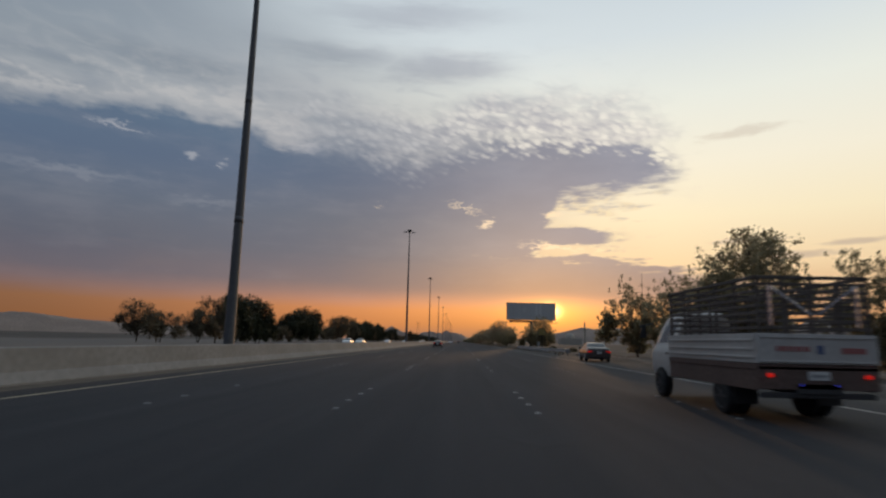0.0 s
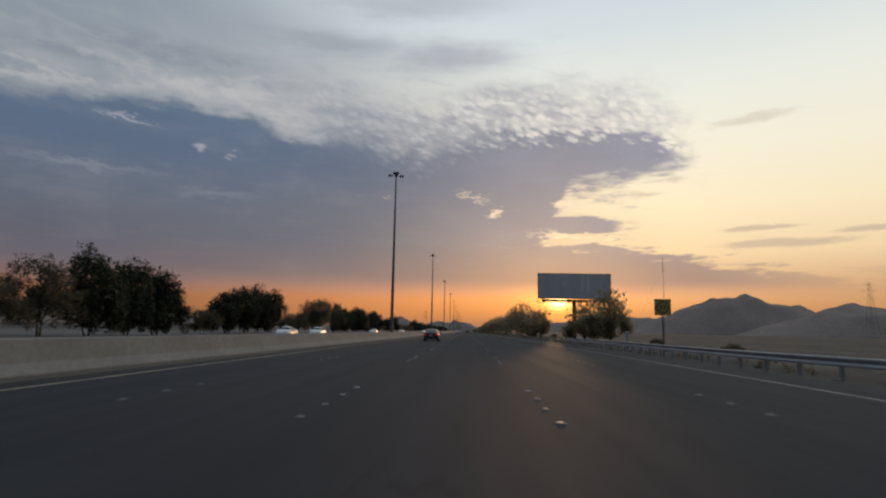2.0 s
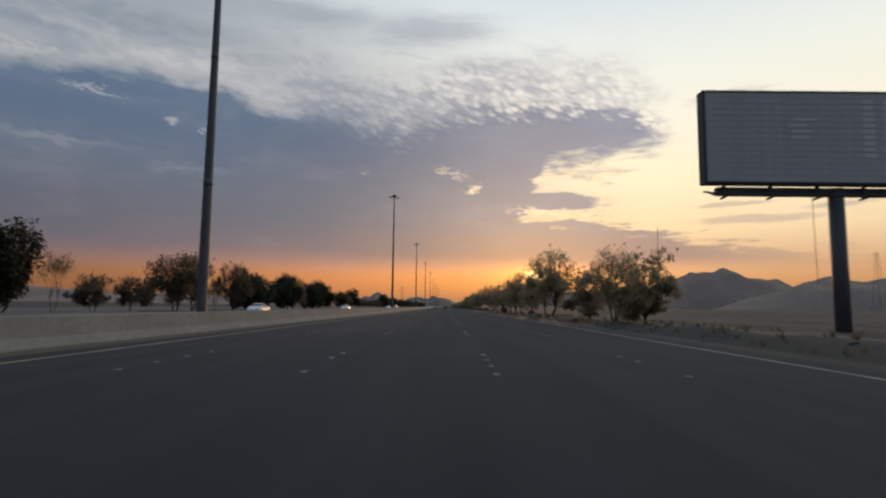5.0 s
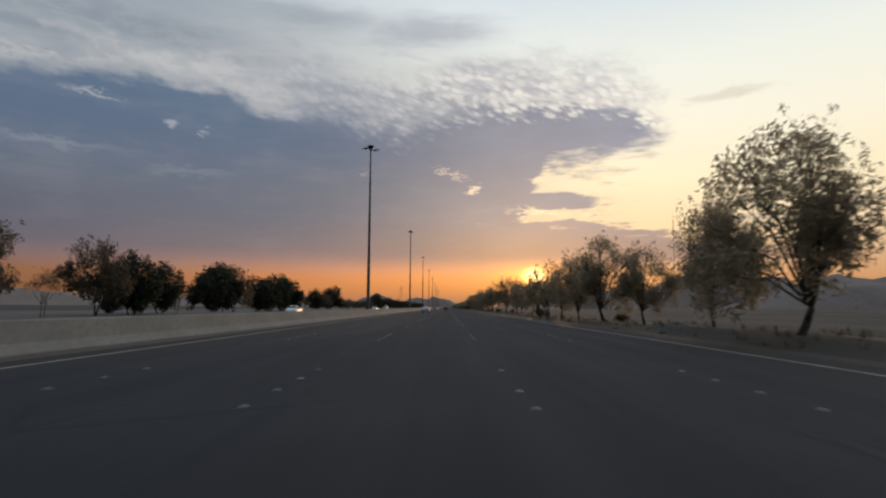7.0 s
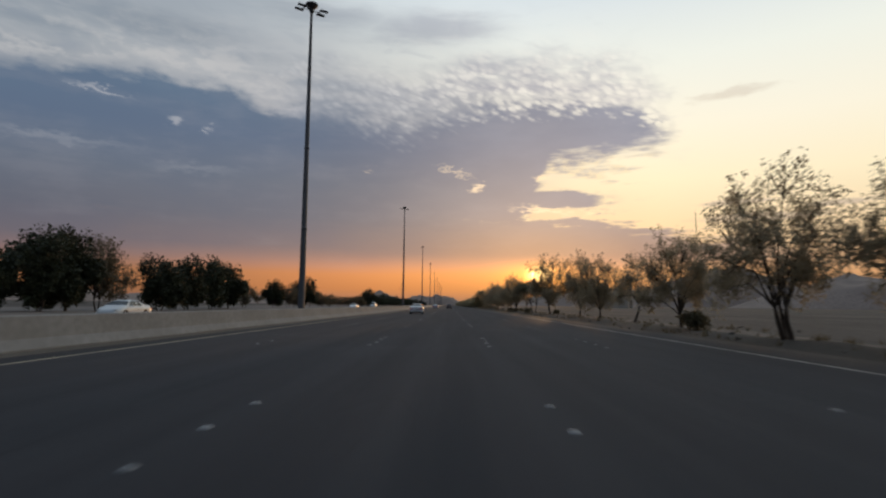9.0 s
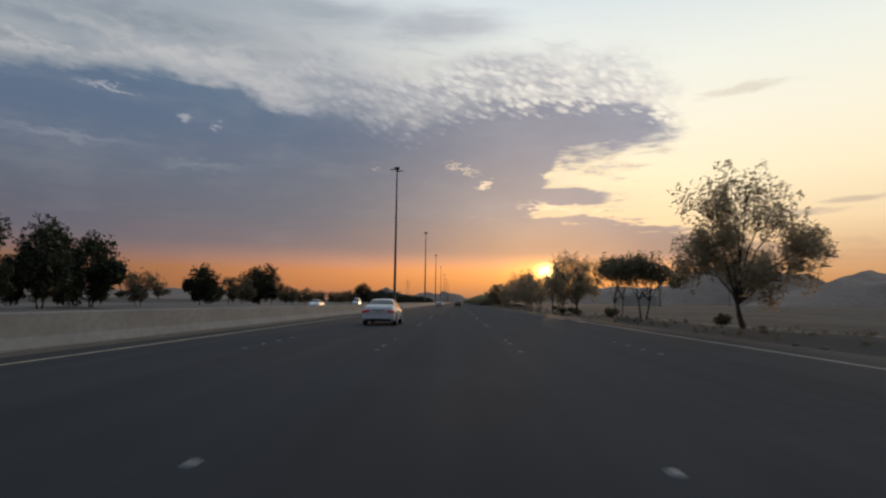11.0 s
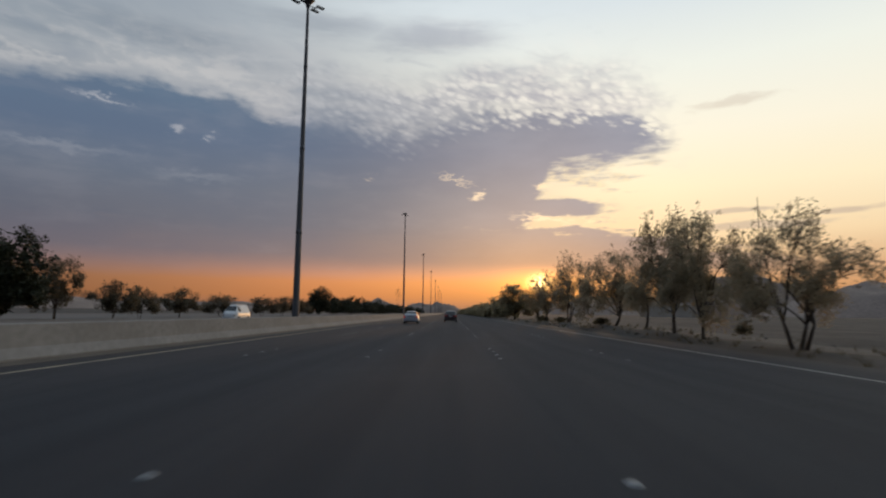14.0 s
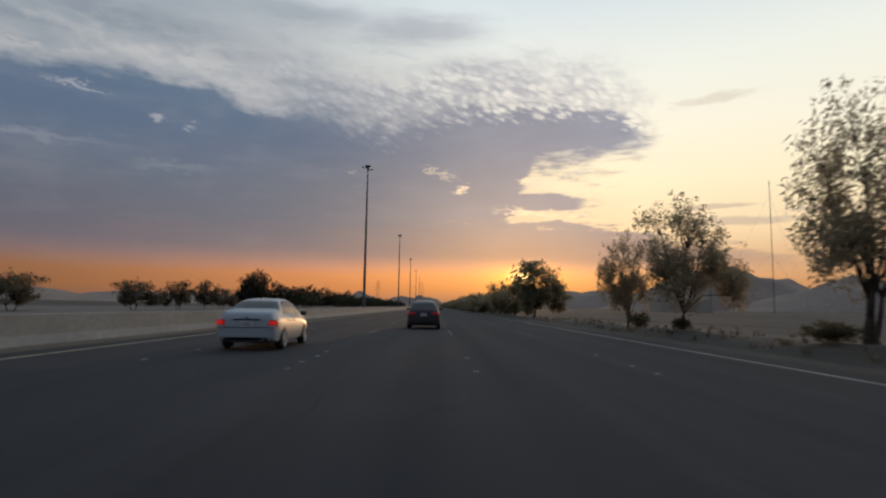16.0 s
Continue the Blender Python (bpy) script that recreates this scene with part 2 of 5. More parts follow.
    air = n.node("ShaderNodeTexSky", sky_type="NISHITA", sun_disc=False, sun_elevation=radians(SUN_EL), sun_rotation=radians(SUN_AZ), dust_density=4.0)
    bg = n.node("ShaderNodeBackground")
    n.put(bg.inputs[0], n.blend("MULTIPLY", 1.0, n.blend("ADD", 0.012, col, air.outputs[0]), (0.975, 1.0, 1.06)))
    bg.inputs[1].default_value = 1.0
    out = n.node("ShaderNodeOutputWorld")
    n.put(out.inputs[0], bg.outputs[0])


build_world()
sun = new("sun", bpy.data.lights.new("sun", "SUN"))
sun.data.energy, sun.data.angle, sun.data.color = 0.55, radians(1.2), (1.0, 0.56, 0.25)
sa, se = radians(SUN_AZ), radians(SUN_EL)
sun.matrix_world = look((0, 0, 60), (-math.sin(sa) * math.cos(se) * 10, -math.cos(sa) * math.cos(se) * 10, 60 - math.sin(se) * 10))


# ---- materials ----
def material(name, base, rough=0.7, metal=0.0, scale=1.0, vary=0.25, bump=0.0, bump_scale=None, coarse=None, emit=None, strength=0.0, per_object=0.0, coat=0.0, spec=0.5):
    """A noisy surface: base colour, a second colour in large patches, fine grain and relief."""
    mat = bpy.data.materials.new(name)
    mat.use_nodes = True
    n = Nodes(mat.node_tree)
    b = n.node("ShaderNodeBsdfPrincipled")
    out = n.node("ShaderNodeOutputMaterial")
    n.put(out.inputs[0], b.outputs[0])
    co = n.node("ShaderNodeTexCoord").outputs["Object"]
    big, small = n.noise(co, scale, 3), n.noise(co, scale * 14, 6, 0.65)
    dark = tuple(c * (1 - vary) for c in base)
    light = tuple(min(1.0, c * (1 + vary)) for c in base)
    col = n.mix(n.step(small, 0.3, 0.7), dark, light)
    col = n.mix(n.mul(n.step(big, 0.38, 0.66), 0.75), col, coarse or tuple(c * (1 - vary * 0.6) for c in base))
    if per_object:
        rnd = n.node("ShaderNodeObjectInfo").outputs["Random"]
        hsv = n.node("ShaderNodeHueSaturation")
        n.put(hsv.inputs["Value"], n.m("MULTIPLY_ADD", rnd, per_object * 2, 1 - per_object))
        n.put(hsv.inputs["Color"], col)
        col = hsv.outputs[0]
    n.put(b.inputs["Base Color"], col)
    n.put(b.inputs["Roughness"], n.m("MULTIPLY_ADD", small, 0.2, rough - 0.1, True))
    b.inputs["Metallic"].default_value = metal
    b.inputs["Coat Weight"].default_value = coat
    b.inputs["Specular IOR Level"].default_value = spec
    if emit:
        b.inputs["Emission Color"].default_value = (*emit, 1)
        b.inputs["Emission Strength"].default_value = strength
    if bump:
        k = n.node("ShaderNodeBump")
        k.inputs["Strength"].default_value, k.inputs["Distance"].default_value = bump, 0.05
        n.put(k.inputs["Height"], n.noise(co, bump_scale or scale * 10, 6, 0.6))
        n.put(b.inputs["Normal"], k.outputs[0])
    return mat


def asphalt_material():
    """Worn asphalt: wheel tracks along the lanes, patches, grain and cracks."""
    mat = bpy.data.materials.new("asphalt")
    mat.use_nodes = True
    n = Nodes(mat.node_tree)
    b = n.node("ShaderNodeBsdfPrincipled")
    out = n.node("ShaderNodeOutputMaterial")
    n.put(out.inputs[0], b.outputs[0])
    co = n.node("ShaderNodeTexCoord").outputs["Object"]
    sep = n.node("ShaderNodeSeparateXYZ")
    n.put(sep.inputs[0], co)
    x, y = sep.outputs[0], sep.outputs[1]
    long_ = n.vec(n.mul(x, 1.2), n.mul(y, 0.035))
    drift = n.noise(long_, 1.0, 4, 0.6)
    grain = n.noise(co, 55.0, 4, 0.7)
    patch = n.noise(co, 0.18, 4, 0.55)
    tracks = n.m("COSINE", n.mul(n.sub(x, n.add(-0.38, n.mul(n.sub(drift, 0.5), 0.5))), 2 * math.pi / 1.86))
    col = n.mix(n.step(grain, 0.3, 0.72), (0.0205, 0.0202, 0.0232), (0.043, 0.0418, 0.0467))
    col = n.mix(n.mul(n.step(tracks, -0.4, 1.0), 0.35), col, (0.0368, 0.0378, 0.0422))
    col = n.mix(n.mul(n.step(drift, 0.42, 0.68), 0.5), col, (0.026, 0.0272, 0.031))
    col = n.mix(n.mul(n.step(patch, 0.52, 0.7), 0.4), col, (0.0445, 0.0448, 0.049))
    crack = n.node("ShaderNodeTexVoronoi", feature="DISTANCE_TO_EDGE")
    n.put(crack.inputs["Vector"], n.vec(n.mul(x, 0.6), n.mul(y, 0.16), n.mul(drift, 0.6)))
    crack.inputs["Scale"].default_value = 0.5
    col = n.mix(n.mul(n.step(crack.outputs[0], 0.012, 0.003), n.step(patch, 0.5, 0.66), 0.45), col, (0.016, 0.016, 0.016))
    # blown sand towards the edges
    dust = n.mul(n.step(n.add(n.m("ABSOLUTE", x), n.mul(n.noise(co, 0.7, 5, 0.65), 2.2)), 10.2, 12.4), 0.8)
    col = n.mix(dust, col, (0.075, 0.066, 0.058))
    n.put(b.inputs["Base Color"], col)
    n.put(b.inputs["Roughness"], n.m("MULTIPLY_ADD", drift, 0.25, 0.74, True))
    b.inputs["Specular IOR Level"].default_value = 0.22
    k = n.node("ShaderNodeBump")
    k.inputs["Strength"].default_value, k.inputs["Distance"].default_value = 0.5, 0.01
    n.put(k.inputs["Height"], grain)
    n.put(b.inputs["Normal"], k.outputs[0])
    return mat


def sand_material():
    """Desert ground: pale sand, darker gravel plains and scrub stains."""
    mat = bpy.data.materials.new("desert_ground")
    mat.use_nodes = True
    n = Nodes(mat.node_tree)
    b = n.node("ShaderNodeBsdfPrincipled")
    out = n.node("ShaderNodeOutputMaterial")
    n.put(out.inputs[0], b.outputs[0])
    co = n.node("ShaderNodeTexCoord").outputs["Object"]
    sep = n.node("ShaderNodeSeparateXYZ")
    n.put(sep.inputs[0], co)
    bands = n.noise(n.vec(n.mul(sep.outputs[0], 0.09), n.mul(sep.outputs[1], 0.018)), 1.0, 6, 0.62)
    spots = n.noise(co, 0.35, 6, 0.65)
    grain = n.noise(co, 9.0, 6, 0.7)
    col = n.mix(n.step(grain, 0.28, 0.72), (0.088, 0.075, 0.065), (0.138, 0.118, 0.102))
    col = n.mix(n.mul(n.step(bands, 0.4, 0.62), 0.75), col, (0.062, 0.054, 0.048))
    col = n.mix(n.mul(n.step(spots, 0.5, 0.72), 0.6), col, (0.04, 0.035, 0.03))
    col = n.mix(n.mul(n.step(n.noise(co, 0.012, 4, 0.55), 0.44, 0.62), 0.55), col, (0.1, 0.087, 0.078))
    # pale wheel-worn strip beyond the trees
    rut = n.mul(n.step(n.add(sep.outputs[0], n.mul(n.sub(spots, 0.5), 3.0)), 14.3, 15.0), n.step(n.add(sep.outputs[0], n.mul(n.sub(bands, 0.5), 5.0)), 17.2, 16.2), n.step(grain, 0.2, 0.6))
    col = n.mix(n.mul(rut, 0.75), col, (0.2, 0.168, 0.142))
    # paler sand along the opposite carriageway
    pale = n.mul(n.step(n.add(sep.outputs[0], n.mul(n.sub(bands, 0.5), 12.0)), -33.0, -36.0), n.step(n.add(sep.outputs[0], n.mul(n.sub(spots, 0.5), 20.0)), -110.0, -70.0), n.step(grain, 0.1, 0.5))
    col = n.mix(n.mul(pale, 0.8), col, (0.21, 0.18, 0.156))
    edge = n.mul(n.step(n.m("ABSOLUTE", sep.outputs[0]), 13.8, 12.4), 0.8)
    col = n.mix(edge, col, (0.07, 0.062, 0.055))
    n.put(b.inputs["Base Color"], col)
    b.inputs["Roughness"].default_value = 0.95
    b.inputs["Specular IOR Level"].default_value = 0.15
    k = n.node("ShaderNodeBump")
    k.inputs["Strength"].default_value, k.inputs["Distance"].default_value = 0.8, 0.12
    n.put(k.inputs["Height"], n.add(n.mul(grain, 0.35), spots))
    n.put(b.inputs["Normal"], k.outputs[0])
    return mat


def leaf_material(name, c1, c2, glow, thru=(0.12, 0.11, 0.04)):
    """Leaves: two greens by leaf, and some light let through."""
    mat = bpy.data.materials.new(name)
    mat.use_nodes = True
    n = Nodes(mat.node_tree)
    out = n.node("ShaderNodeOutputMaterial")
    isl = n.node("ShaderNodeNewGeometry").outputs["Random Per Island"]
    rnd = n.node("ShaderNodeObjectInfo").outputs["Random"]
    col = n.mix(isl, c1, c2)
    hsv = n.node("ShaderNodeHueSaturation")
    n.put(hsv.inputs["Value"], n.m("MULTIPLY_ADD", rnd, 0.5, 0.75))
    n.put(hsv.inputs["Color"], col)
    d = n.node("ShaderNodeBsdfPrincipled")
    n.put(d.inputs["Base Color"], hsv.outputs[0])
    d.inputs["Roughness"].default_value = 0.6
    d.inputs["Specular IOR Level"].default_value = 0.25
    tr = n.node("ShaderNodeBsdfTranslucent")
    n.put(tr.inputs[0], n.mix(0.6, hsv.outputs[0], thru))
    mixed = n.node("ShaderNodeMixShader")
    mixed.inputs[0].default_value = glow
    n.put(mixed.inputs[1], d.outputs[0])
    n.put(mixed.inputs[2], tr.outputs[0])
    n.put(out.inputs[0], mixed.outputs[0])
    return mat


ASPHALT, SAND = asphalt_material(), sand_material()
DUSTY_ROAD = material("dusty_asphalt", (0.105, 0.098, 0.09), 0.95, scale=0.15, vary=0.2, coarse=(0.08, 0.075, 0.07), spec=0.15)
LEAF_OLIVE = leaf_material("olive_leaves", (0.1, 0.09, 0.058), (0.2, 0.17, 0.115), 0.62, (0.66, 0.53, 0.36))
LEAF_DARK = leaf_material("dark_leaves", (0.02, 0.025, 0.014), (0.045, 0.05, 0.028), 0.1)
LEAF_AIRY = leaf_material("dusty_dark_leaves", (0.055, 0.05, 0.034), (0.1, 0.088, 0.06), 0.42, (0.24, 0.19, 0.12))
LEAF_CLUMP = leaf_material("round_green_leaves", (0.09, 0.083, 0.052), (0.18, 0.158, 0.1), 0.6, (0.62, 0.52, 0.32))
LEAF_DRY = leaf_material("dry_leaves", (0.07, 0.062, 0.035), (0.14, 0.115, 0.065), 0.35, (0.24, 0.2, 0.12))
BARK = material("bark", (0.075, 0.055, 0.04), 0.95, scale=1.5, vary=0.45, bump=0.8, bump_scale=14)
CONCRETE = material("barrier_concrete", (0.24, 0.235, 0.226), 0.9, scale=0.35, vary=0.16, bump=0.25, coarse=(0.19, 0.184, 0.175), per_object=0.02)
KERB_DUST = material("gutter_dirt", (0.1, 0.085, 0.07), 0.95, scale=0.5, vary=0.35, bump=0.3)
LINE_WHITE = material("worn_white_paint", (0.27, 0.265, 0.25), 0.75, scale=0.8, vary=0.35, coarse=(0.12, 0.116, 0.11))
LINE_YELLOW = material("worn_yellow_paint", (0.36, 0.3, 0.2), 0.75, scale=0.8, vary=0.35, coarse=(0.17, 0.145, 0.105))
SEAM = material("pale_road_seam", (0.085, 0.085, 0.088), 0.85, scale=1.5, vary=0.35, coarse=(0.045, 0.046, 0.05))
STUD = material("ceramic_stud", (0.2, 0.197, 0.193), 0.5, scale=4, vary=0.12, per_object=0.45)
GALV = material("galvanised_steel", (0.33, 0.34, 0.35), 0.5, 0.6, scale=0.6, vary=0.18, bump=0.05)
MAST = material("grey_mast_paint", (0.105, 0.105, 0.11), 0.6, 0.2, scale=0.4, vary=0.15)
DARK_STEEL = material("dark_steel", (0.06, 0.06, 0.062), 0.6, 0.4, scale=1.2, vary=0.25)
PANEL = material("blank_billboard_face", (0.57, 0.566, 0.55), 0.75, scale=0.25, vary=0.08, coarse=(0.5, 0.5, 0.49))
PANEL_PALE = material("faded_billboard_patch", (0.7, 0.7, 0.68), 0.75, scale=0.8, vary=0.1)
SIGN_YELLOW = material("yellow_sign_sheet", (0.45, 0.33, 0.09), 0.5, scale=2, vary=0.1)
SIGN_BLACK = material("black_sign_print", (0.03, 0.03, 0.03), 0.5, scale=2, vary=0.1)
# rock tone lightened: the haze over the far hills is put into its colour
ROCK = material("hazed_hill_rock", (0.31, 0.24, 0.2), 1.0, scale=0.006, vary=0.15, bump=0.15, bump_scale=0.03, coarse=(0.255, 0.2, 0.17), spec=0.1)
PLASTER = material("pale_plaster", (0.42, 0.37, 0.31), 0.9, scale=0.2, vary=0.1)
TYRE = material("tyre_rubber", (0.018, 0.018, 0.019), 0.85, scale=6, vary=0.3)
ALLOY = material("wheel_alloy", (0.42, 0.42, 0.43), 0.35, 0.8, scale=6, vary=0.1)
TRIM = material("black_trim", (0.015, 0.015, 0.016), 0.5, scale=4, vary=0.2)
CHROME = material("chrome_trim", (0.7, 0.7, 0.72), 0.15, 1.0, scale=4, vary=0.05)
GLASS = material("tinted_car_glass", (0.02, 0.022, 0.024), 0.08, scale=2, vary=0.1, spec=0.45)
RED_LIT = material("lit_tail_lamp", (0.3, 0.01, 0.008), 0.25, scale=8, vary=0.2, emit=(1.0, 0.022, 0.012), strength=0.42)
# a weak glow is added to this red glass, also on cars with lamps off
RED_FAINT = material("faint_red_lamp_glass", (0.35, 0.02, 0.015), 0.25, scale=8, vary=0.2, emit=(1.0, 0.03, 0.015), strength=0.06)
BLUE_LIT = material("small_blue_lamp", (0.05, 0.05, 0.5), 0.3, scale=8, vary=0.1, emit=(0.1, 0.12, 1.0), strength=0.4)
CLEAR_LAMP = material("clear_lamp_glass", (0.5, 0.48, 0.45), 0.2, scale=8, vary=0.1)
PLATE = material("number_plate", (0.6, 0.6, 0.58), 0.5, scale=8, vary=0.06)
PLATE_BAR = material("plate_bars", (0.3, 0.3, 0.3), 0.6, scale=8, vary=0.06)


def paint(name, base, metal=0.3, rough=0.32, coat=0.6, spec=0.5):
    return material(name, base, rough, metal, scale=0.7, vary=0.06, coat=coat, spec=spec)


BLACK_PAINT = paint("black_car_paint", (0.006, 0.006, 0.007), 0.0, 0.25, 0.25, 0.3)
SILVER_PAINT = paint("silver_car_paint", (0.4, 0.42, 0.45), 0.2, 0.45, 0.3)
WHITE_PAINT = paint("white_car_paint", (0.62, 0.62, 0.61), 0.0)
MAROON_PAINT = paint("dark_maroon_car_paint", (0.03, 0.017, 0.019), 0.1, 0.4, 0.3)
BROWN_PAINT = paint("dark_brown_car_paint", (0.04, 0.03, 0.025))
TRUCK_WHITE = material("truck_white_panel", (0.5, 0.48, 0.45), 0.6, scale=0.7, vary=0.12, coarse=(0.4, 0.37, 0.34))
TRUCK_RUST = material("rusty_brown_panel", (0.13, 0.085, 0.07), 0.8, scale=0.9, vary=0.3, bump=0.2)
RACK_WOOD = material("weathered_rack_slats", (0.13, 0.105, 0.09), 0.85, scale=1.4, vary=0.3, bump=0.2, per_object=0.2)
RED_PRINT = material("faded_red_print", (0.36, 0.13, 0.12), 0.7, scale=3, vary=0.15)
BLUE_PRINT = material("blue_print", (0.06, 0.09, 0.2), 0.7, scale=3, vary=0.15)


# ---- building helpers ----
def mesh_of(name, verts, faces, mats, smooth=False):
    me = bpy.data.meshes.new(name)
    me.from_pydata([tuple(v) for v in verts], [], faces)
    for m_ in (mats if isinstance(mats, (list, tuple)) else [mats]):
        me.materials.append(m_)
    if smooth:
        me.polygons.foreach_set("use_smooth", [True] * len(me.polygons))
    me.update()
    return me


def part(name, bm, mat, parent, label="", smooth=False):
    """Links a bmesh, or a ready mesh, as one mesh object under a thing or a part."""
    if isinstance(bm, bpy.types.Mesh):
        me = bm
    else:
        me = bpy.data.meshes.new(name)
        bm.to_mesh(me)
        bm.free()
        me.materials.append(mat)
        if smooth:
            me.polygons.foreach_set("use_smooth", [True] * len(me.polygons))
    ob = new(name, me)
    if parent is not None:
        ob.parent = parent
    if label:
        ob["label"] = label
    return ob


def box(sx, sy, sz, at=(0, 0, 0), bevel=0.0, turn=None, bm=None):
    """A box of that size round the point at, with bevelled edges; added to bm if given."""
    b = bmesh.new()
    bmesh.ops.create_cube(b, size=1.0)
    bmesh.ops.scale(b, vec=(sx, sy, sz), verts=b.verts)
    if bevel:
        bmesh.ops.bevel(b, geom=b.edges[:], offset=bevel, segments=2, profile=0.6, affect="EDGES")
    if turn is not None:
        bmesh.ops.transform(b, matrix=turn, verts=b.verts)
    bmesh.ops.translate(b, vec=at, verts=b.verts)
    return merge(b, bm)


def merge(b, bm):
    if bm is None:
        return b
    me = bpy.data.meshes.new("piece")
    b.to_mesh(me)
    b.free()
    bm.from_mesh(me)
    bpy.data.meshes.remove(me)
    return bm


def tube(a, b_, r1, r2, sides=10, bm=None, cap=True):
    """A tapered round bar from a to b_."""
    a, b_ = Vector(a), Vector(b_)
    d = b_ - a
    b = bmesh.new()
    bmesh.ops.create_cone(b, cap_ends=cap, segments=sides, radius1=r1, radius2=r2, depth=d.length)
    bmesh.ops.transform(b, matrix=Matrix.Translation((a + b_) / 2) @ d.to_track_quat("Z", "Y").to_matrix().to_4x4(), verts=b.verts)
    return merge(b, bm)


def empty(name, at=(0, 0, 0), turn=0.0):
    ob = new(name)
    ob.empty_display_size = 0.3
    ob.matrix_basis = pose(*at, 0, 0, turn)
    return ob


def strip(profile, ys, mat, name, xs=None):
    """A long prism along y with a cross-section of (x, z) points, closed. xs: shift in x at each y."""
    k = len(profile)
    verts, faces = [], []
    for i, y in enumerate(ys):
        dx = xs[i] if xs else 0.0
        verts += [(px + dx, y, pz) for px, pz in profile]
    for i in range(len(ys) - 1):
        for j in range(k):
            a, b = i * k + j, i * k + (j + 1) % k
            faces.append((a, b, b + k, a + k))
    faces += [tuple(range(k)), tuple(reversed(range((len(ys) - 1) * k, len(ys) * k)))]
    me = mesh_of(name, verts, faces, mat)
    b = bmesh.new()
    b.from_mesh(me)
    bmesh.ops.recalc_face_normals(b, faces=b.faces)
    b.to_mesh(me)
    b.free()
    return me
# ---- the ground, one sheet to the horizon ----
def ground_height(x, y):
    z = -0.06
    if x > 11.0 or x < -34.0:
        s = min(1.0, max(x - 11.0, -34.0 - x) / 3.0)
        z += s * (0.1 + 0.16 * noise.noise((x * 0.45, y * 0.25, 0)) + 0.1 * noise.noise((x * 1.1, y * 0.5, 4)) + 0.35 * noise.noise((x * 0.03, y * 0.02, 5)))
        if 11.0 < x < 15.0 and y > 140:
            z += 0.28 * (0.5 + noise.noise((x * 0.2, y * 0.12, 9))) * (1 - abs(x - 13.0) / 2.0)
    elif -17.5 < x < -11.2:
        s = min(1.0, (x + 17.5) / 1.5, (-11.2 - x) / 0.5)
        z += s * (0.5 + 0.08 * noise.noise((x * 0.6, y * 0.3, 2)))
    far = max(0.0, math.hypot(x, y - 200) - 300) / 1000
    if far and (x > 30 or x < -60):
        z += far * 3.0 * noise.noise((x * 0.004, y * 0.004, 3))
    return z


def build_ground():
    xs = [-4600, -3000, -1900, -1200, -800, -520, -340, -220, -150, -105, -78, -62, -54, -48, -43, -39, -36.5, -34, -25, -17.5, -16, -14, -12.2, -11.2, -10.7, -3, 4, 10.2, 11.0]
    xs += [11 + 0.7 * i for i in range(1, 10)] + [19, 21.5, 25, 30, 36, 44, 55, 70, 90, 120, 160, 220, 300, 420, 600, 850, 1250, 1900, 3000, 4600]
    ys = [-600, -250, -120, -60, -35] + [-20 + 2.4 * i for i in range(240)] + [570, 600, 640, 690, 750, 830, 930, 1060, 1230, 1450, 1750, 2150, 2700, 3500, 4700]
    verts = [(x, y, ground_height(x, y)) for y in ys for x in xs]
    k = len(xs)
    faces = [(j * k + i, j * k + i + 1, (j + 1) * k + i + 1, (j + 1) * k + i) for j in range(len(ys) - 1) for i in range(k - 1)]
    tagged(new("ground", mesh_of("ground", verts, faces, SAND, True)), "sandy desert plain with gravel and scrub stains", "ground", kind="structure")


build_ground()


# ---- the roads ----
def slab(name, edges, z, mat, label, category="road"):
    """A flat sheet 4 cm thick between a left and a right edge, given as (y, left, right)."""
    verts, faces = [], []
    for y, a, b in edges:
        verts += [(a, y, z), (b, y, z), (a, y, z - 0.05), (b, y, z - 0.05)]
    for i in range(len(edges) - 1):
        k = 4 * i
        faces += [(k, k + 1, k + 5, k + 4), (k + 3, k + 2, k + 6, k + 7), (k + 2, k, k + 4, k + 6), (k + 1, k + 3, k + 7, k + 5)]
    return tagged(new(name, mesh_of(name, verts, faces, mat)), label, category, kind="structure")


slab("road", [(-60, -10.6, 14.6), (20, -10.6, 13.6), (40, -10.6, 13.0), (62, -10.6, 12.2), (80, -10.6, 11.6), (140, -10.6, 11.0), (700, -10.6, 11.0), (2600, -10.6, 11.0)], 0.0, ASPHALT, "dark worn four-lane asphalt carriageway dusted with sand")
slab("road_opposite", [(-60, -33.5, -17.4), (800, -33.5, -17.4), (2600, -33.5, -17.4)], 0.0, DUSTY_ROAD, "worn asphalt of the opposite carriageway")


def line(name, x, y0, y1, w, mat, label):
    rng = random.Random(int(x * 10) + 500)
    verts, faces, y = [], [], y0
    ys = []
    while y < y1:
        ys.append(y)
        y += 6.0
    for y in ys:
        a = rng.uniform(-0.012, 0.012)
        verts += [(x - w / 2 + a, y, 0.005), (x + w / 2 + a, y, 0.005)]
    faces = [(2 * i, 2 * i + 1, 2 * i + 3, 2 * i + 2) for i in range(len(ys) - 1)]
    tagged(new(name, mesh_of(name, verts, faces, mat)), label, "road marking", kind="structure")


line("edge_line_median", -8.82, -30, 1500, 0.16, LINE_YELLOW, "worn yellowish solid edge line on asphalt")
line("edge_line_verge", 8.88, -30, 1500, 0.16, LINE_WHITE, "worn white solid edge line on asphalt")
line("edge_line_opposite", -18.9, -30, 1500, 0.16, LINE_YELLOW, "worn edge line of the opposite carriageway")

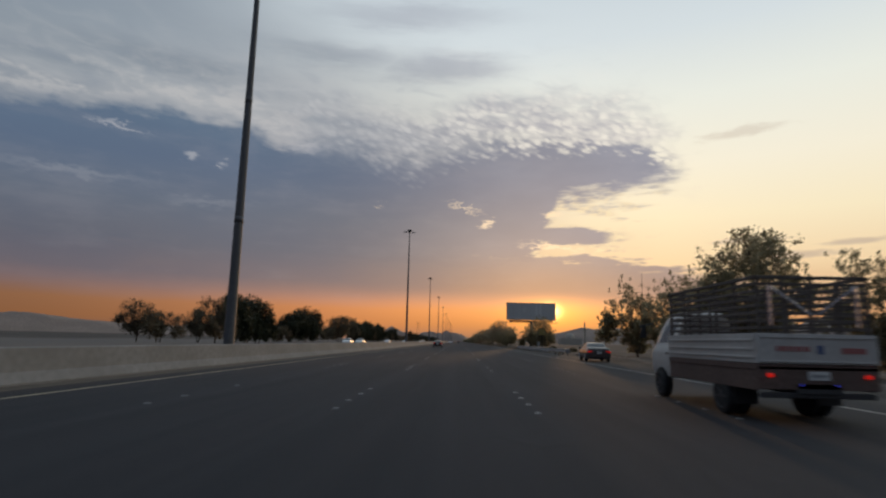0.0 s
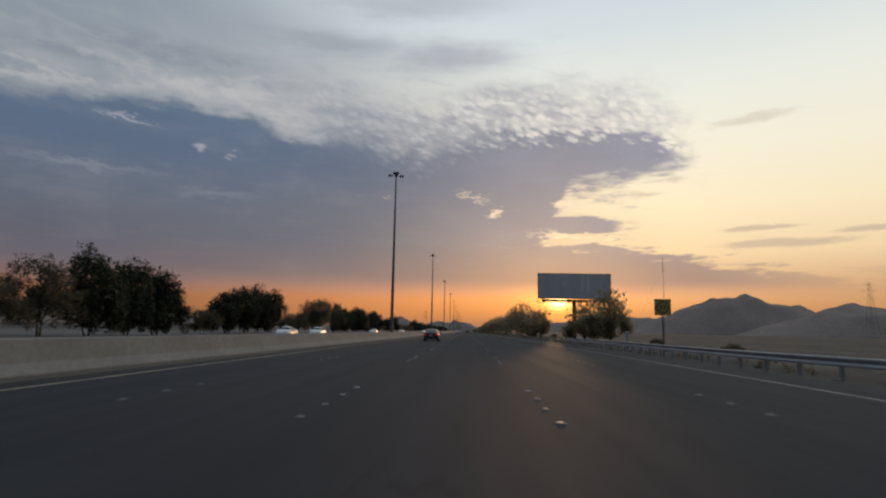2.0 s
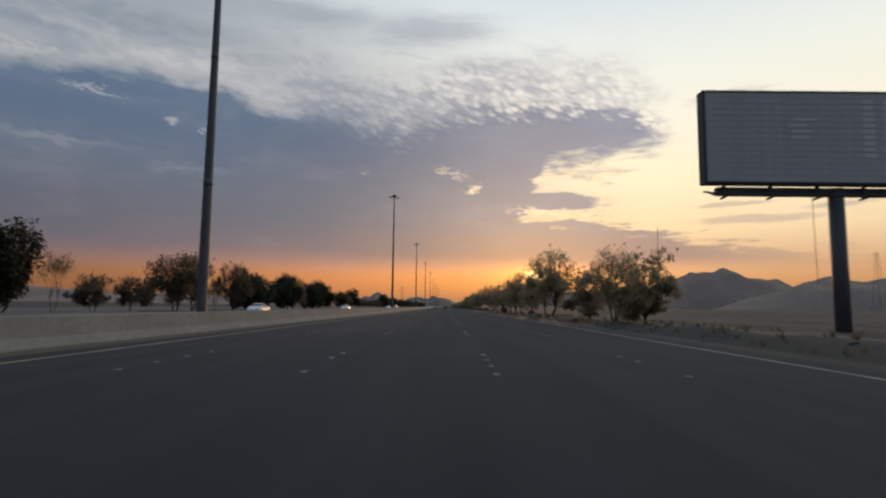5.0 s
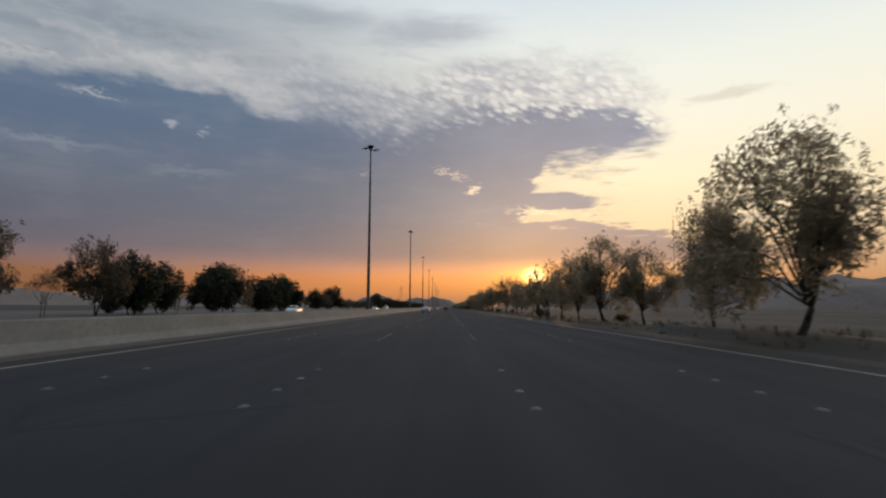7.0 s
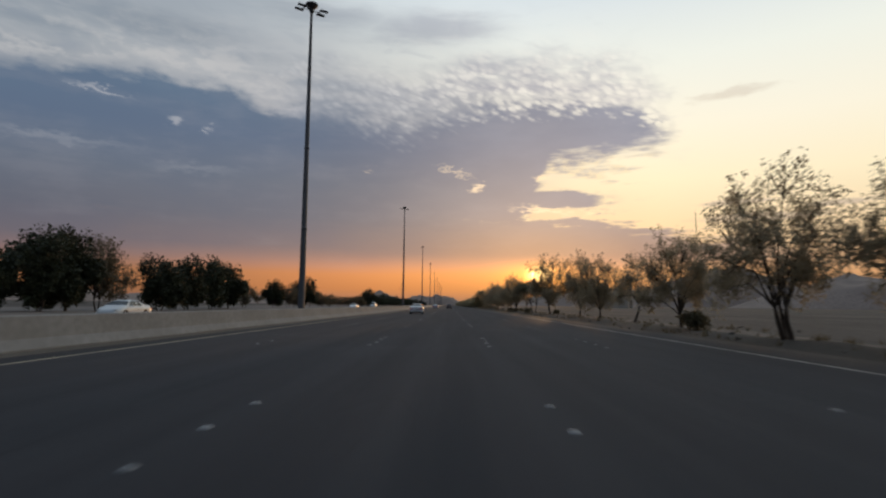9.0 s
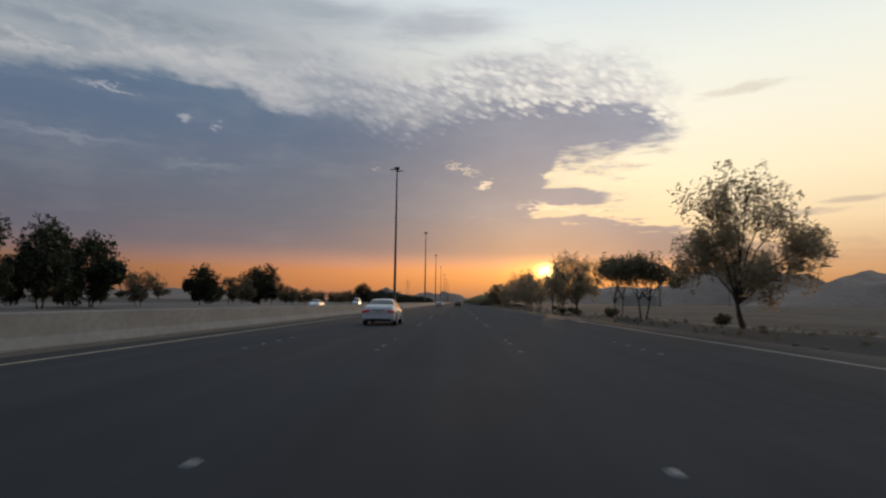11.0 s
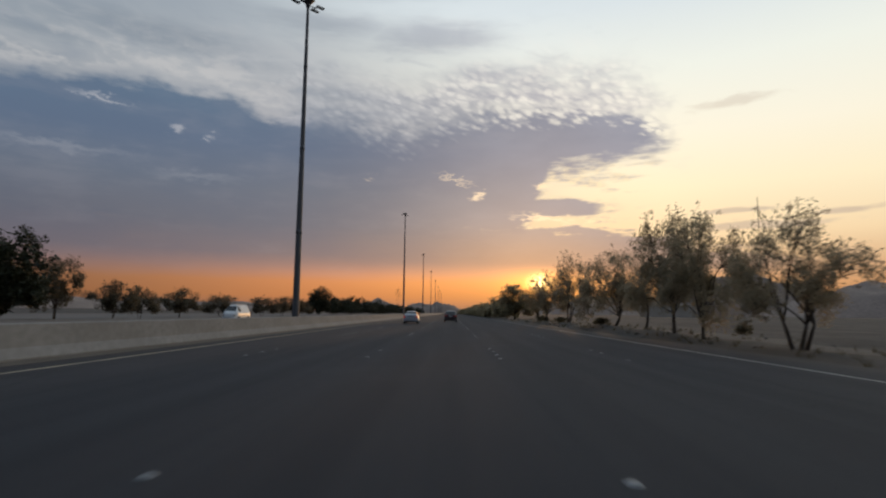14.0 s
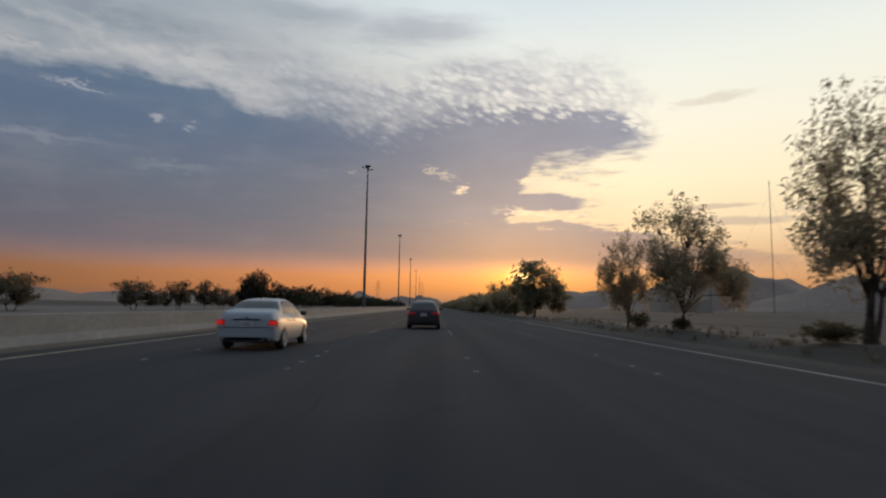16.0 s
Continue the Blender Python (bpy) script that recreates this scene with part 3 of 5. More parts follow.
def seam(y, x0, x1):
    verts, faces = [], []
    k = int((x1 - x0) / 0.4)
    for i in range(k + 1):
        x = x0 + (x1 - x0) * i / k
        dy = 0.05 * noise.noise((x * 0.9, y, 3.0))
        verts += [(x, y + dy - 0.03, 0.004), (x, y + dy + 0.03, 0.004)]
    faces = [(2 * i, 2 * i + 2, 2 * i + 3, 2 * i + 1) for i in range(k)]
    tagged(new("road_seam", mesh_of("road_seam", verts, faces, SEAM)), "thin pale transverse seam across the asphalt", "road seam", kind="structure")


for y_, x0_, x1_ in ((106.8, -3.4, 7.4), (111.4, -2.6, 4.4)):
    seam(y_, x0_, x1_)

# dirty gutter along the barrier foot
tagged(new("gutter", strip([(-10.35, 0.0), (-10.35, 0.05), (-10.0, 0.012), (-9.85, 0.003), (-9.85, 0.0)], [-40 + 12 * i for i in range(130)], KERB_DUST, "gutter")), "strip of dark dirt along the barrier foot", "gutter", kind="structure")


# ---- concrete barriers, in cast lengths ----
def barrier_row(name, x, side, label):
    row = tagged(empty(name), label, "barrier", kind="structure")
    prof = [(0.0, 0.0), (0.0, 0.09), (-0.16, 0.34), (-0.24, 0.9), (-0.27, 0.93), (-0.43, 0.93), (-0.46, 0.9), (-0.54, 0.34), (-0.7, 0.09), (-0.7, 0.0)]
    prof = [(px * side, pz) for px, pz in prof]
    me = strip(prof, [0.0015, 5.9985], CONCRETE, "barrier_block")
    rng = random.Random(3)
    for i in range(-6, 180):
        ob = part("barrier_block", me, None, row)
        ob.matrix_basis = pose(x + rng.uniform(-0.002, 0.002), 6.0 * i, rng.uniform(-0.003, 0.0))
    return row


barrier_row("barrier_median", -10.3, 1, "long pale concrete barrier between carriageway and median")


# ---- lane studs ----
def stud_mesh():
    b = bmesh.new()
    bmesh.ops.create_cone(b, cap_ends=True, segments=12, radius1=0.075, radius2=0.045, depth=0.02)
    bmesh.ops.translate(b, vec=(0, 0, 0.012), verts=b.verts)
    me = bpy.data.meshes.new("lane_stud")
    b.to_mesh(me)
    b.free()
    me.materials.append(STUD)
    return me


def build_studs():
    me = stud_mesh()
    near = tagged(empty("lane_studs"), "small white ceramic studs in rows between the lanes", "road studs", kind="structure")
    rng = random.Random(5)
    rest = bmesh.new()
    for x in (-5.88, -2.3, 1.5, 5.2):
        for g in range(-1, 60):
            for j in range(4):
                y = 10.9 + 15.0 * g + 1.46 * j
                if rng.random() < 0.08:
                    continue
                if x in (-2.3, 1.5) and 0 < y < 430:
                    ob = part("stud", me, None, near)
                    ob.matrix_basis = pose(x + rng.uniform(-0.03, 0.03), y + rng.uniform(-0.05, 0.05), 0.0)
                else:
                    b = bmesh.new()
                    b.from_mesh(me)
                    bmesh.ops.translate(b, vec=(x, y, 0), verts=b.verts)
                    m2 = bpy.data.meshes.new("p")
                    b.to_mesh(m2)
                    b.free()
                    rest.from_mesh(m2)
                    bpy.data.meshes.remove(m2)
    ob = part("far_studs", rest, STUD, near)
    ob["kind"] = "stuff"


build_studs()


# ---- high light masts in the median ----
def light_mast():
    top = tagged(empty("light_mast"), "tall tapered grey steel mast with flat floodlights and dish cap", "light mast", "masts along the median")
    b = bmesh.new()
    zs = [0.0, 0.05, 8, 16, 24, 30.2]
    rs = [0.33, 0.32, 0.27, 0.22, 0.17, 0.12]
    for z0, z1, r0, r1 in zip(zs[:-1], zs[1:], rs[:-1], rs[1:]):
        tube((0, 0, z0), (0, 0, z1), r0, r1, 16, b, False)
    for z in (8, 16, 24):
        tube((0, 0, z - 0.05), (0, 0, z + 0.35), 0.245 - (z - 8) * 0.0062 + 0.04, 0.235 - (z - 8) * 0.0062 + 0.04, 16, b)
    part("pole", b, MAST, top, smooth=True)
    b = tube((0, 0, -0.3), (0, 0, 0.12), 0.62, 0.6, 20)
    base = part("base_flange", b, CONCRETE, top)
    for i in range(8):
        a = i * math.pi / 4
        part("anchor_bolt", tube((0.46 * math.cos(a), 0.46 * math.sin(a), 0.1), (0.46 * math.cos(a), 0.46 * math.sin(a), 0.24), 0.025, 0.025, 6), DARK_STEEL, base)
    part("access_door", box(0.2, 0.04, 0.7, (0, -0.315, 0.95), 0.015), MAST, top)
    b = tube((0, 0, 30.05), (0, 0, 30.4), 0.17, 0.24, 16)
    tube((0, 0, 30.4), (0, 0, 30.85), 0.24, 0.64, 18, b)
    tube((0, 0, 30.85), (0, 0, 31.0), 0.64, 0.6, 18, b)
    part("head", b, DARK_STEEL, top, "dark dish-shaped head cap")
    b = tube((-0.95, 0, 30.34), (0.95, 0, 30.34), 0.045, 0.045, 8)
    for x in (-0.85, 0.85):
        tube((x, -0.5, 30.34), (x, 0.5, 30.34), 0.04, 0.04, 8, b)
    ring = part("lamp_arm", b, DARK_STEEL, top)
    for x in (-1, 1):
        for y in (-0.45, 0.45):
            m_ = Matrix.Rotation(radians(-2 * x), 4, "Y")
            part("floodlight", box(0.86, 0.34, 0.12, (x * 1.12, y, 30.36), 0.03, m_), MAST, ring)
    return top


MAST_X, MAST_Y, MAST_STEP = -13.99, 34.55, 118.72
first_mast = light_mast()
first_mast.matrix_basis = pose(MAST_X, MAST_Y, 0.42)
for k in range(1, 11):
    copy_thing(first_mast, pose(MAST_X, MAST_Y + k * MAST_STEP, 0.42, 0, 0, 17 * k))


# ---- billboard on a single post ----
def billboard():
    top = tagged(empty("billboard", (18.4, 145, -0.1)), "large blank grey billboard on a single steel post beside the guardrail", "billboard")
    part("post", tube((0, 0.5, -0.3), (0, 0.5, 7.0), 0.34, 0.32, 24), MAST, top, smooth=True)
    part("base_flange", tube((0, 0.5, -0.1), (0, 0.5, 0.25), 0.55, 0.5, 20), CONCRETE, top)
    face = part("panel", box(12.2, 0.5, 4.2, (0, 0.3, 9.3), 0.03), PANEL, top, "blank weathered grey face of long slats")
    slat = box(12.1, 0.03, 0.262, (0, 0, 0), 0.012)
    me = bpy.data.meshes.new("panel_slat")
    slat.to_mesh(me)
    slat.free()
    me.materials.append(PANEL)
    for i in range(15):
        part("panel_slat", me, None, face).matrix_basis = pose(0, 0.042, 7.34 + 0.28 * i, 1.5)
    rng = random.Random(12)
    for x, w in ((1.35, 0.58), (2.35, 0.62)):
        for i in range(4, 14):
            part("pale_patch", box(w * rng.uniform(0.8, 1.05), 0.01, 0.2, (x + rng.uniform(-0.04, 0.04), 0.02, 7.34 + 0.28 * i)), PANEL_PALE, face, "faded pale strip on the slats")
    for i in range(8, 12):
        part("pale_patch", box(rng.uniform(0.6, 1.2), 0.01, 0.12, (-1.7 + rng.uniform(-0.2, 0.2), 0.02, 7.34 + 0.28 * i - 0.3)), PANEL_PALE, face, "faded pale strip on the slats")
    for z in (7.15, 11.43):
        part("frame_rail", box(12.4, 0.62, 0.09, (0, 0.3, z), 0.015), DARK_STEEL, top)
    for x in (-6.16, 6.16):
        part("frame_side", box(0.09, 0.62, 4.3, (x, 0.3, 9.3), 0.015), DARK_STEEL, top)
    part("cross_beam", box(11.0, 0.4, 0.36, (0, 0.5, 6.82), 0.02), DARK_STEEL, top)
    walk_rail = tube((-5.9, -0.95, 6.42), (5.9, -0.95, 6.42), 0.045, 0.045, 8)
    tube((-5.9, -0.35, 6.46), (5.9, -0.35, 6.46), 0.035, 0.035, 8, walk_rail)
    for s in (1, -1):
        pts = [(s * 5.9, -0.95, 6.42), (s * 6.35, -0.9, 6.47), (s * 6.6, -0.7, 6.55), (s * 6.35, -0.45, 6.6), (s * 5.9, -0.35, 6.46)]
        for p0, p1 in zip(pts[:-1], pts[1:]):
            tube(p0, p1, 0.045, 0.045, 8, walk_rail)
    deck = part("catwalk", walk_rail, DARK_STEEL, top, "thin open catwalk rails under the face")
    for i in range(6):
        x = -5.3 + 2.12 * i
        part("bracket", box(0.1, 1.5, 0.07, (x, -0.25, 6.52), 0.01, Matrix.Rotation(radians(-3), 4, "X")), DARK_STEEL, deck)
        part("hanger", box(0.14, 0.12, 0.62, (x, 0.2, 6.86), 0.01), DARK_STEEL, deck)
    part("cable", tube((-1.35, 0.1, 6.6), (-1.3, 0.1, 2.6), 0.014, 0.014, 5), DARK_STEEL, top, "thin hanging cable")


billboard()


# ---- small square warning sign behind the guardrail ----
def warning_sign():
    top = tagged(empty("warning_sign", (12.0, 82.5, 0.0)), "square yellow road sign with a black ring on a dark post", "road sign")
    part("post", tube((0, 0.03, -0.2), (0, 0.03, 3.2), 0.045, 0.045, 8), DARK_STEEL, top)
    face = part("plate", box(0.98, 0.03, 0.98, (0, 0, 2.93), 0.01), SIGN_YELLOW, top)
    b = bmesh.new()
    for i in range(28):
        a0, a1 = i * math.pi / 14, (i + 1) * math.pi / 14
        tube((0.33 * math.cos(a0), -0.02, 2.93 + 0.33 * math.sin(a0)), (0.33 * math.cos(a1), -0.02, 2.93 + 0.33 * math.sin(a1)), 0.035, 0.035, 6, b)
    part("ring_symbol", b, SIGN_BLACK, face)
    for dx in (-0.1, 0.1):
        part("symbol_bar", box(0.09, 0.012, 0.28, (dx, -0.02, 2.93)), SIGN_BLACK, face)
    for sx, sz, x, z in ((0.98, 0.05, 0, 0.465), (0.98, 0.05, 0, -0.465), (0.05, 0.98, 0.465, 0), (0.05, 0.98, -0.465, 0)):
        part("border", box(sx, 0.01, sz, (x, -0.018, 2.93 + z)), SIGN_BLACK, face)


warning_sign()


# ---- slim chevron marker beyond the guardrail ----
def marker_board():
    top = tagged(empty("marker_board", (13.25, 95.0, ground_height(13.25, 95.0))), "slim grey marker board with two dark slanted bars on a post", "road marker")
    part("post", tube((0, 0, -0.3), (0, 0, 0.8), 0.03, 0.03, 8), DARK_STEEL, top)
    board = part("board", box(0.3, 0.02, 0.75, (0, -0.04, 1.08), 0.008), PANEL, top)
    for z in (0.96, 1.22):
        bm = bmesh.new()
        box(0.13, 0.006, 0.15, (0, -0.054, 0), 0.0, None, bm)
        for v in bm.verts:
            v.co.z += z + v.co.x * 0.8
        part("bar", bm, SIGN_BLACK, board)


marker_board()


# ---- guardrail along the verge ----
def guardrail():
    top = tagged(empty("guardrail"), "galvanised W-beam guardrail on steel posts along the verge", "guardrail")

    def off(y):
        return 11.45 + 0.012 * max(0, y - 78) + (0.55 * ((72 - y) / 8) ** 2 if y < 72 else 0)

    prof = [(0, 0.39), (-0.05, 0.41), (-0.05, 0.47), (0.0, 0.53), (0.0, 0.56), (-0.05, 0.62), (-0.05, 0.68), (0, 0.70), (0.02, 0.70), (-0.03, 0.67), (-0.03, 0.63), (0.02, 0.57), (0.02, 0.52), (-0.03, 0.46), (-0.03, 0.42), (0.02, 0.39)]
    y = 64.0
    while y < 115:
        ys = [y + i for i in range(5)]
        me = strip(prof, ys, GALV, "rail_beam", [off(v) for v in ys])
        part("rail_beam", me, None, top)
        for dy in (0.0, 2.0):
            x = off(y + dy)
            b = box(0.11, 0.14, 0.95, (x + 0.12, y + dy, 0.24), 0.008)
            box(0.1, 0.12, 0.3, (x + 0.055, y + dy, 0.55), 0.008, None, b)
            part("rail_post", b, GALV, top)
        y += 4.0
    part("end_terminal", box(0.5, 0.35, 0.42, (off(64) + 0.12, 63.8, 0.5), 0.06), GALV, top, "blunt rounded end terminal")


guardrail()


# ---- trees ----
def leaf_cloud(centres, radii, counts, size, long_, droop, rng):
    """Pointed leaves scattered through clumps: arrays of vertices, three a leaf."""
    out = []
    for c, r, k in zip(centres, radii, counts):
        d = rng.normal(size=(k, 3))
        d /= np.linalg.norm(d, axis=1)[:, None]
        p = np.asarray(c) + d * (rng.random(k) ** 0.5)[:, None] * np.asarray(r)
        a = rng.normal(size=(k, 3))
        a[:, 2] -= droop
        a /= np.linalg.norm(a, axis=1)[:, None]
        b = np.cross(a, rng.normal(size=(k, 3)))
        b /= np.linalg.norm(b, axis=1)[:, None] + 1e-9
        s = size * rng.uniform(0.6, 1.35, k)[:, None]
        u, v = a * s * long_, b * s / 2
        out.append(np.stack([p - v, p + v, p + u], axis=1))
    return np.concatenate(out).reshape(-1, 3)


def leaf_mesh(name, verts, mat, corners=3):
    k = len(verts) // corners
    me = bpy.data.meshes.new(name)
    me.vertices.add(len(verts))
    me.vertices.foreach_set("co", verts.astype(np.float32).ravel())
    me.loops.add(corners * k)
    me.loops.foreach_set("vertex_index", np.arange(corners * k, dtype=np.int32))
    me.polygons.add(k)
    me.polygons.foreach_set("loop_start", np.arange(0, corners * k, corners, dtype=np.int32))
    me.materials.append(mat)
    me.update(calc_edges=True)
    me.validate()
    return me


def limb(bm, pts, r0, r1, sides=8):
    """A bent tapered limb through points."""
    k = len(pts) - 1
    for i in range(k):
        ra, rb = r0 + (r1 - r0) * i / k, r0 + (r1 - r0) * (i + 1) / k
        tube(pts[i], pts[i + 1], ra, rb, sides, bm, i == k - 1)


# a kind: height, crown width, height where the crown begins, stems, lobes, clumps a lobe, leaves a clump,
# leaf width, leaf length, droop, size of a clump, leaves in the heart of the crown, leaf material
TREE_KINDS = dict(
    feathery=(7.4, 6.0, 1.15, 1, 15, 13, 82, 0.062, 2.9, 0.55, 0.40, 550, LEAF_OLIVE),
    stems=(7.4, 6.0, 1.4, 3, 15, 13, 66, 0.062, 2.9, 0.55, 0.40, 220, LEAF_OLIVE),
    slim=(5.6, 3.0, 1.6, 1, 8, 9, 62, 0.06, 2.8, 0.5, 0.34, 0, LEAF_OLIVE),
    clumped=(6.2, 6.4, 0.4, 1, 16, 14, 72, 0.1, 1.5, 0.1, 0.34, 1300, LEAF_CLUMP),
    full=(8.6, 7.4, 1.2, 1, 20, 16, 96, 0.11, 1.6, 0.1, 0.55, 2600, LEAF_CLUMP),
    dense=(9.4, 7.6, 0.9, 2, 17, 13, 58, 0.18, 1.9, 0.3, 0.62, 3200, LEAF_DARK),
    airy=(9.4, 8.4, 1.6, 2, 16, 12, 54, 0.13, 2.1, 0.4, 0.56, 700, LEAF_AIRY),
    flat=(5.2, 7.2, 1.7, 2, 14, 12, 56, 0.085, 2.0, 0.0, 0.5, 350, LEAF_DRY),
    low=(5.2, 7.0, 0.8, 2, 14, 12, 50, 0.1, 2.1, 0.1, 0.5, 800, LEAF_AIRY),
    thorny=(4.6, 5.2, 1.2, 2, 10, 9, 24, 0.07, 2.0, 0.0, 0.5, 0, LEAF_DRY),
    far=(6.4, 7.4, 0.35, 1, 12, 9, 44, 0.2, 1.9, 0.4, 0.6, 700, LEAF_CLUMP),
    far_dark=(8.0, 8.4, 0.8, 1, 12, 9, 30, 0.24, 1.7, 0.2, 0.7, 600, LEAF_DARK))


def tree(kind, seed, label, category="tree"):
    """A full-grown tree: trunk with limbs and twigs, and a crown of many pointed leaves in clumps on separate lobes."""
    rng = np.random.default_rng(seed)
    top = tagged(empty("tree"), label, category, "roadside trees")
    h, w, bare, stems, lobes, clumps, leaves, size, long_, droop, cs, heart, mat = TREE_KINDS[kind]
    half = w / 2
    peaky = kind in ("feathery", "stems", "slim", "airy", "dense", "far")
    flat = kind in ("flat", "thorny")
    b = bmesh.new()
    girth = 0.0165 * h
    forks = []
    for s in range(stems):
        a = 2 * math.pi * s / stems + rng.uniform(0, 1)
        out = 0.0 if stems == 1 else rng.uniform(0.3, 0.6)
        foot = Vector((0.16 * math.cos(a), 0.16 * math.sin(a), -0.35)) if stems > 1 else Vector((0, 0, -0.35))
        fork = Vector((out * math.cos(a) + rng.normal(0, 0.12), out * math.sin(a) + rng.normal(0, 0.12), bare * rng.uniform(0.75, 1.0)))
        g = girth * (1.0 if stems == 1 else 0.72)
        limb(b, [foot, foot.lerp(fork, 0.3) + Vector((rng.normal(0, 0.04), rng.normal(0, 0.04), 0)), foot.lerp(fork, 0.65), fork], g * 1.15, g * 0.7)
        forks.append(fork)
    centres, radii, counts, hearts = [], [], [], []
    crown = h - bare
    for i in range(lobes):
        f = (i + 0.5) / lobes
        a = i * 2.39996 + rng.uniform(-0.35, 0.35)
        if flat:
            z, r, lr, lz = bare + crown * rng.uniform(0.42, 0.8), half * math.sqrt(f) * 0.8, half * 0.34, crown * 0.2
        else:
            # wide skirt below, narrower towards the tops
            z = bare + crown * (0.1 + 0.68 * f * rng.uniform(0.85, 1.15))
            r = half * (0.74 * (1.0, 0.35, 0.8)[i % 3] if f < 0.55 else 0.74 * (1.5 - f) / 0.95 * rng.uniform(0.72, 1.0))
            if i == lobes - 1:
                r *= 0.3
            lr = half * rng.uniform(0.27, 0.36)
            lz = crown * (rng.uniform(0.17, 0.23) if peaky else rng.uniform(0.13, 0.18))
        c = np.array([r * math.cos(a), r * math.sin(a), min(z, h - lz)])
        root = forks[i % stems]
        mid = np.array(root) * 0.45 + c * 0.55 + np.array([-0.1 * c[0], -0.1 * c[1], 0.05 * h]) + rng.normal(0, 0.12, 3)
        limb(b, [root, np.array(root) * 0.6 + mid * 0.4 + rng.normal(0, 0.06, 3), mid, c], girth * 0.42, girth * 0.12, 6)
        hearts.append((c, np.array([lr, lr, lz])))
        for _ in range(clumps):
            d = rng.normal(size=3)
            d /= np.linalg.norm(d)
            if peaky:
                d[2] = abs(d[2]) * 1.1 - 0.15 if rng.random() < 0.6 else d[2]
            twig = c + d * np.array([lr, lr, lz]) * rng.uniform(0.45, 1.12)
            twig[2] = min(max(twig[2], bare * 0.8 + 0.1 * cs + 0.3 * rng.random()), h)
            limb(b, [mid * 0.3 + c * 0.7, (c + twig) / 2 + rng.normal(0, 0.05, 3), twig], girth * 0.1, girth * 0.03, 4)
            k = cs * rng.uniform(0.65, 1.3)
            up = 1.55 if peaky else 0.8
            thick = 1.25 if f < 0.45 else 0.5
            centres.append(twig), radii.append(np.array([k, k, k * up])), counts.append(max(3, int(leaves * thick * (k / cs) ** 1.6)))
    # loose sprays that stick out of the outline
    for _ in range(lobes * 4):
        c, rr = hearts[rng.integers(len(hearts))]
        d = rng.normal(size=3)
        d /= np.linalg.norm(d)
        d[2] = abs(d[2])
        tip = c + d * rr * rng.uniform(1.15, 1.5)
        tip[2] = min(tip[2], h * 1.03)
        limb(b, [c, (c + tip) / 2 + rng.normal(0, 0.05, 3), tip], girth * 0.07, girth * 0.02, 3)
        centres.append(tip), radii.append(np.array([0.4, 0.4, 0.6]) * cs), counts.append(max(4, leaves // 6))
    part("trunk", b, BARK, top, smooth=True)
    v = leaf_cloud(centres, radii, counts, size, long_, droop, rng)
    if heart:
        # larger shaded leaves deep inside, where the boughs are thickest
        k = [int(heart / lobes * (1.5 if i < lobes * 0.5 else 0.12)) for i in range(lobes)]
        v = np.concatenate([v, leaf_cloud([c for c, _ in hearts], [r * 0.8 for _, r in hearts], k, size * 2.6, long_ * 0.7, droop, rng)])
    v[:, 2] = np.maximum(v[:, 2], 0.25)
    part("crown", leaf_mesh("crown", v, mat), None, top)
    return top


TREES = {
    "f": [tree("feathery", 11 + i, "feathery olive-green roadside tree with a peaked airy crown") for i in range(5)],
    "m": [tree("stems", 21 + i, "many-stemmed feathery olive roadside tree with a broad crown") for i in range(2)],
    "l": [tree("slim", 26 + i, "slim thin-crowned roadside tree on the sandy verge") for i in range(2)],
    "n": [tree("clumped", 31 + i, "bushy roadside tree with clumped round leaves down low") for i in range(3)],
    "u": [tree("full", 41, "full round-crowned green roadside tree")],
    "d": [tree("dense", 51 + i, "dark dense tree with a lobed crown on the sandy verge") for i in range(4)],
    "a": [tree("airy", 131 + i, "dark airy tree with a spreading crown on the sandy verge") for i in range(3)],
    "t": [tree("flat", 61 + i, "flat-topped sparse thorn tree on the sandy verge") for i in range(2)],
    "s": [tree("low", 71 + i, "low dark bushy tree on the sandy plain") for i in range(3)],
    "v": [tree("thorny", 81 + i, "small bare thorny tree with thin forked stems") for i in range(2)],
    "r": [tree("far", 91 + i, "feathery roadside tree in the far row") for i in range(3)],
    "k": [tree("far_dark", 101 + i, "dark round tree in the far row") for i in range(3)]}
TREE_SIZE = dict(f="feathery", m="stems", l="slim", n="clumped", u="full", d="dense", a="airy", t="flat", s="low", v="thorny", r="far", k="far_dark")
used = set()
pick = random.Random(8)


def plant(kind, x, y, h, wide):
    """A tree of that kind, h metres high with a crown wide metres across."""
    src = TREES[kind][pick.randrange(len(TREES[kind]))]
    full, span = TREE_KINDS[TREE_SIZE[kind]][:2]
    m_ = pose(x, y, ground_height(x, y) - 0.02, 0, 0, pick.uniform(0, 360))
    if src.name in used:
        ob = copy_thing(src, m_)
    else:
        ob = src
        used.add(src.name)
    ob.matrix_basis = m_ @ Matrix.Diagonal((wide / span, wide / span, h / full, 1))


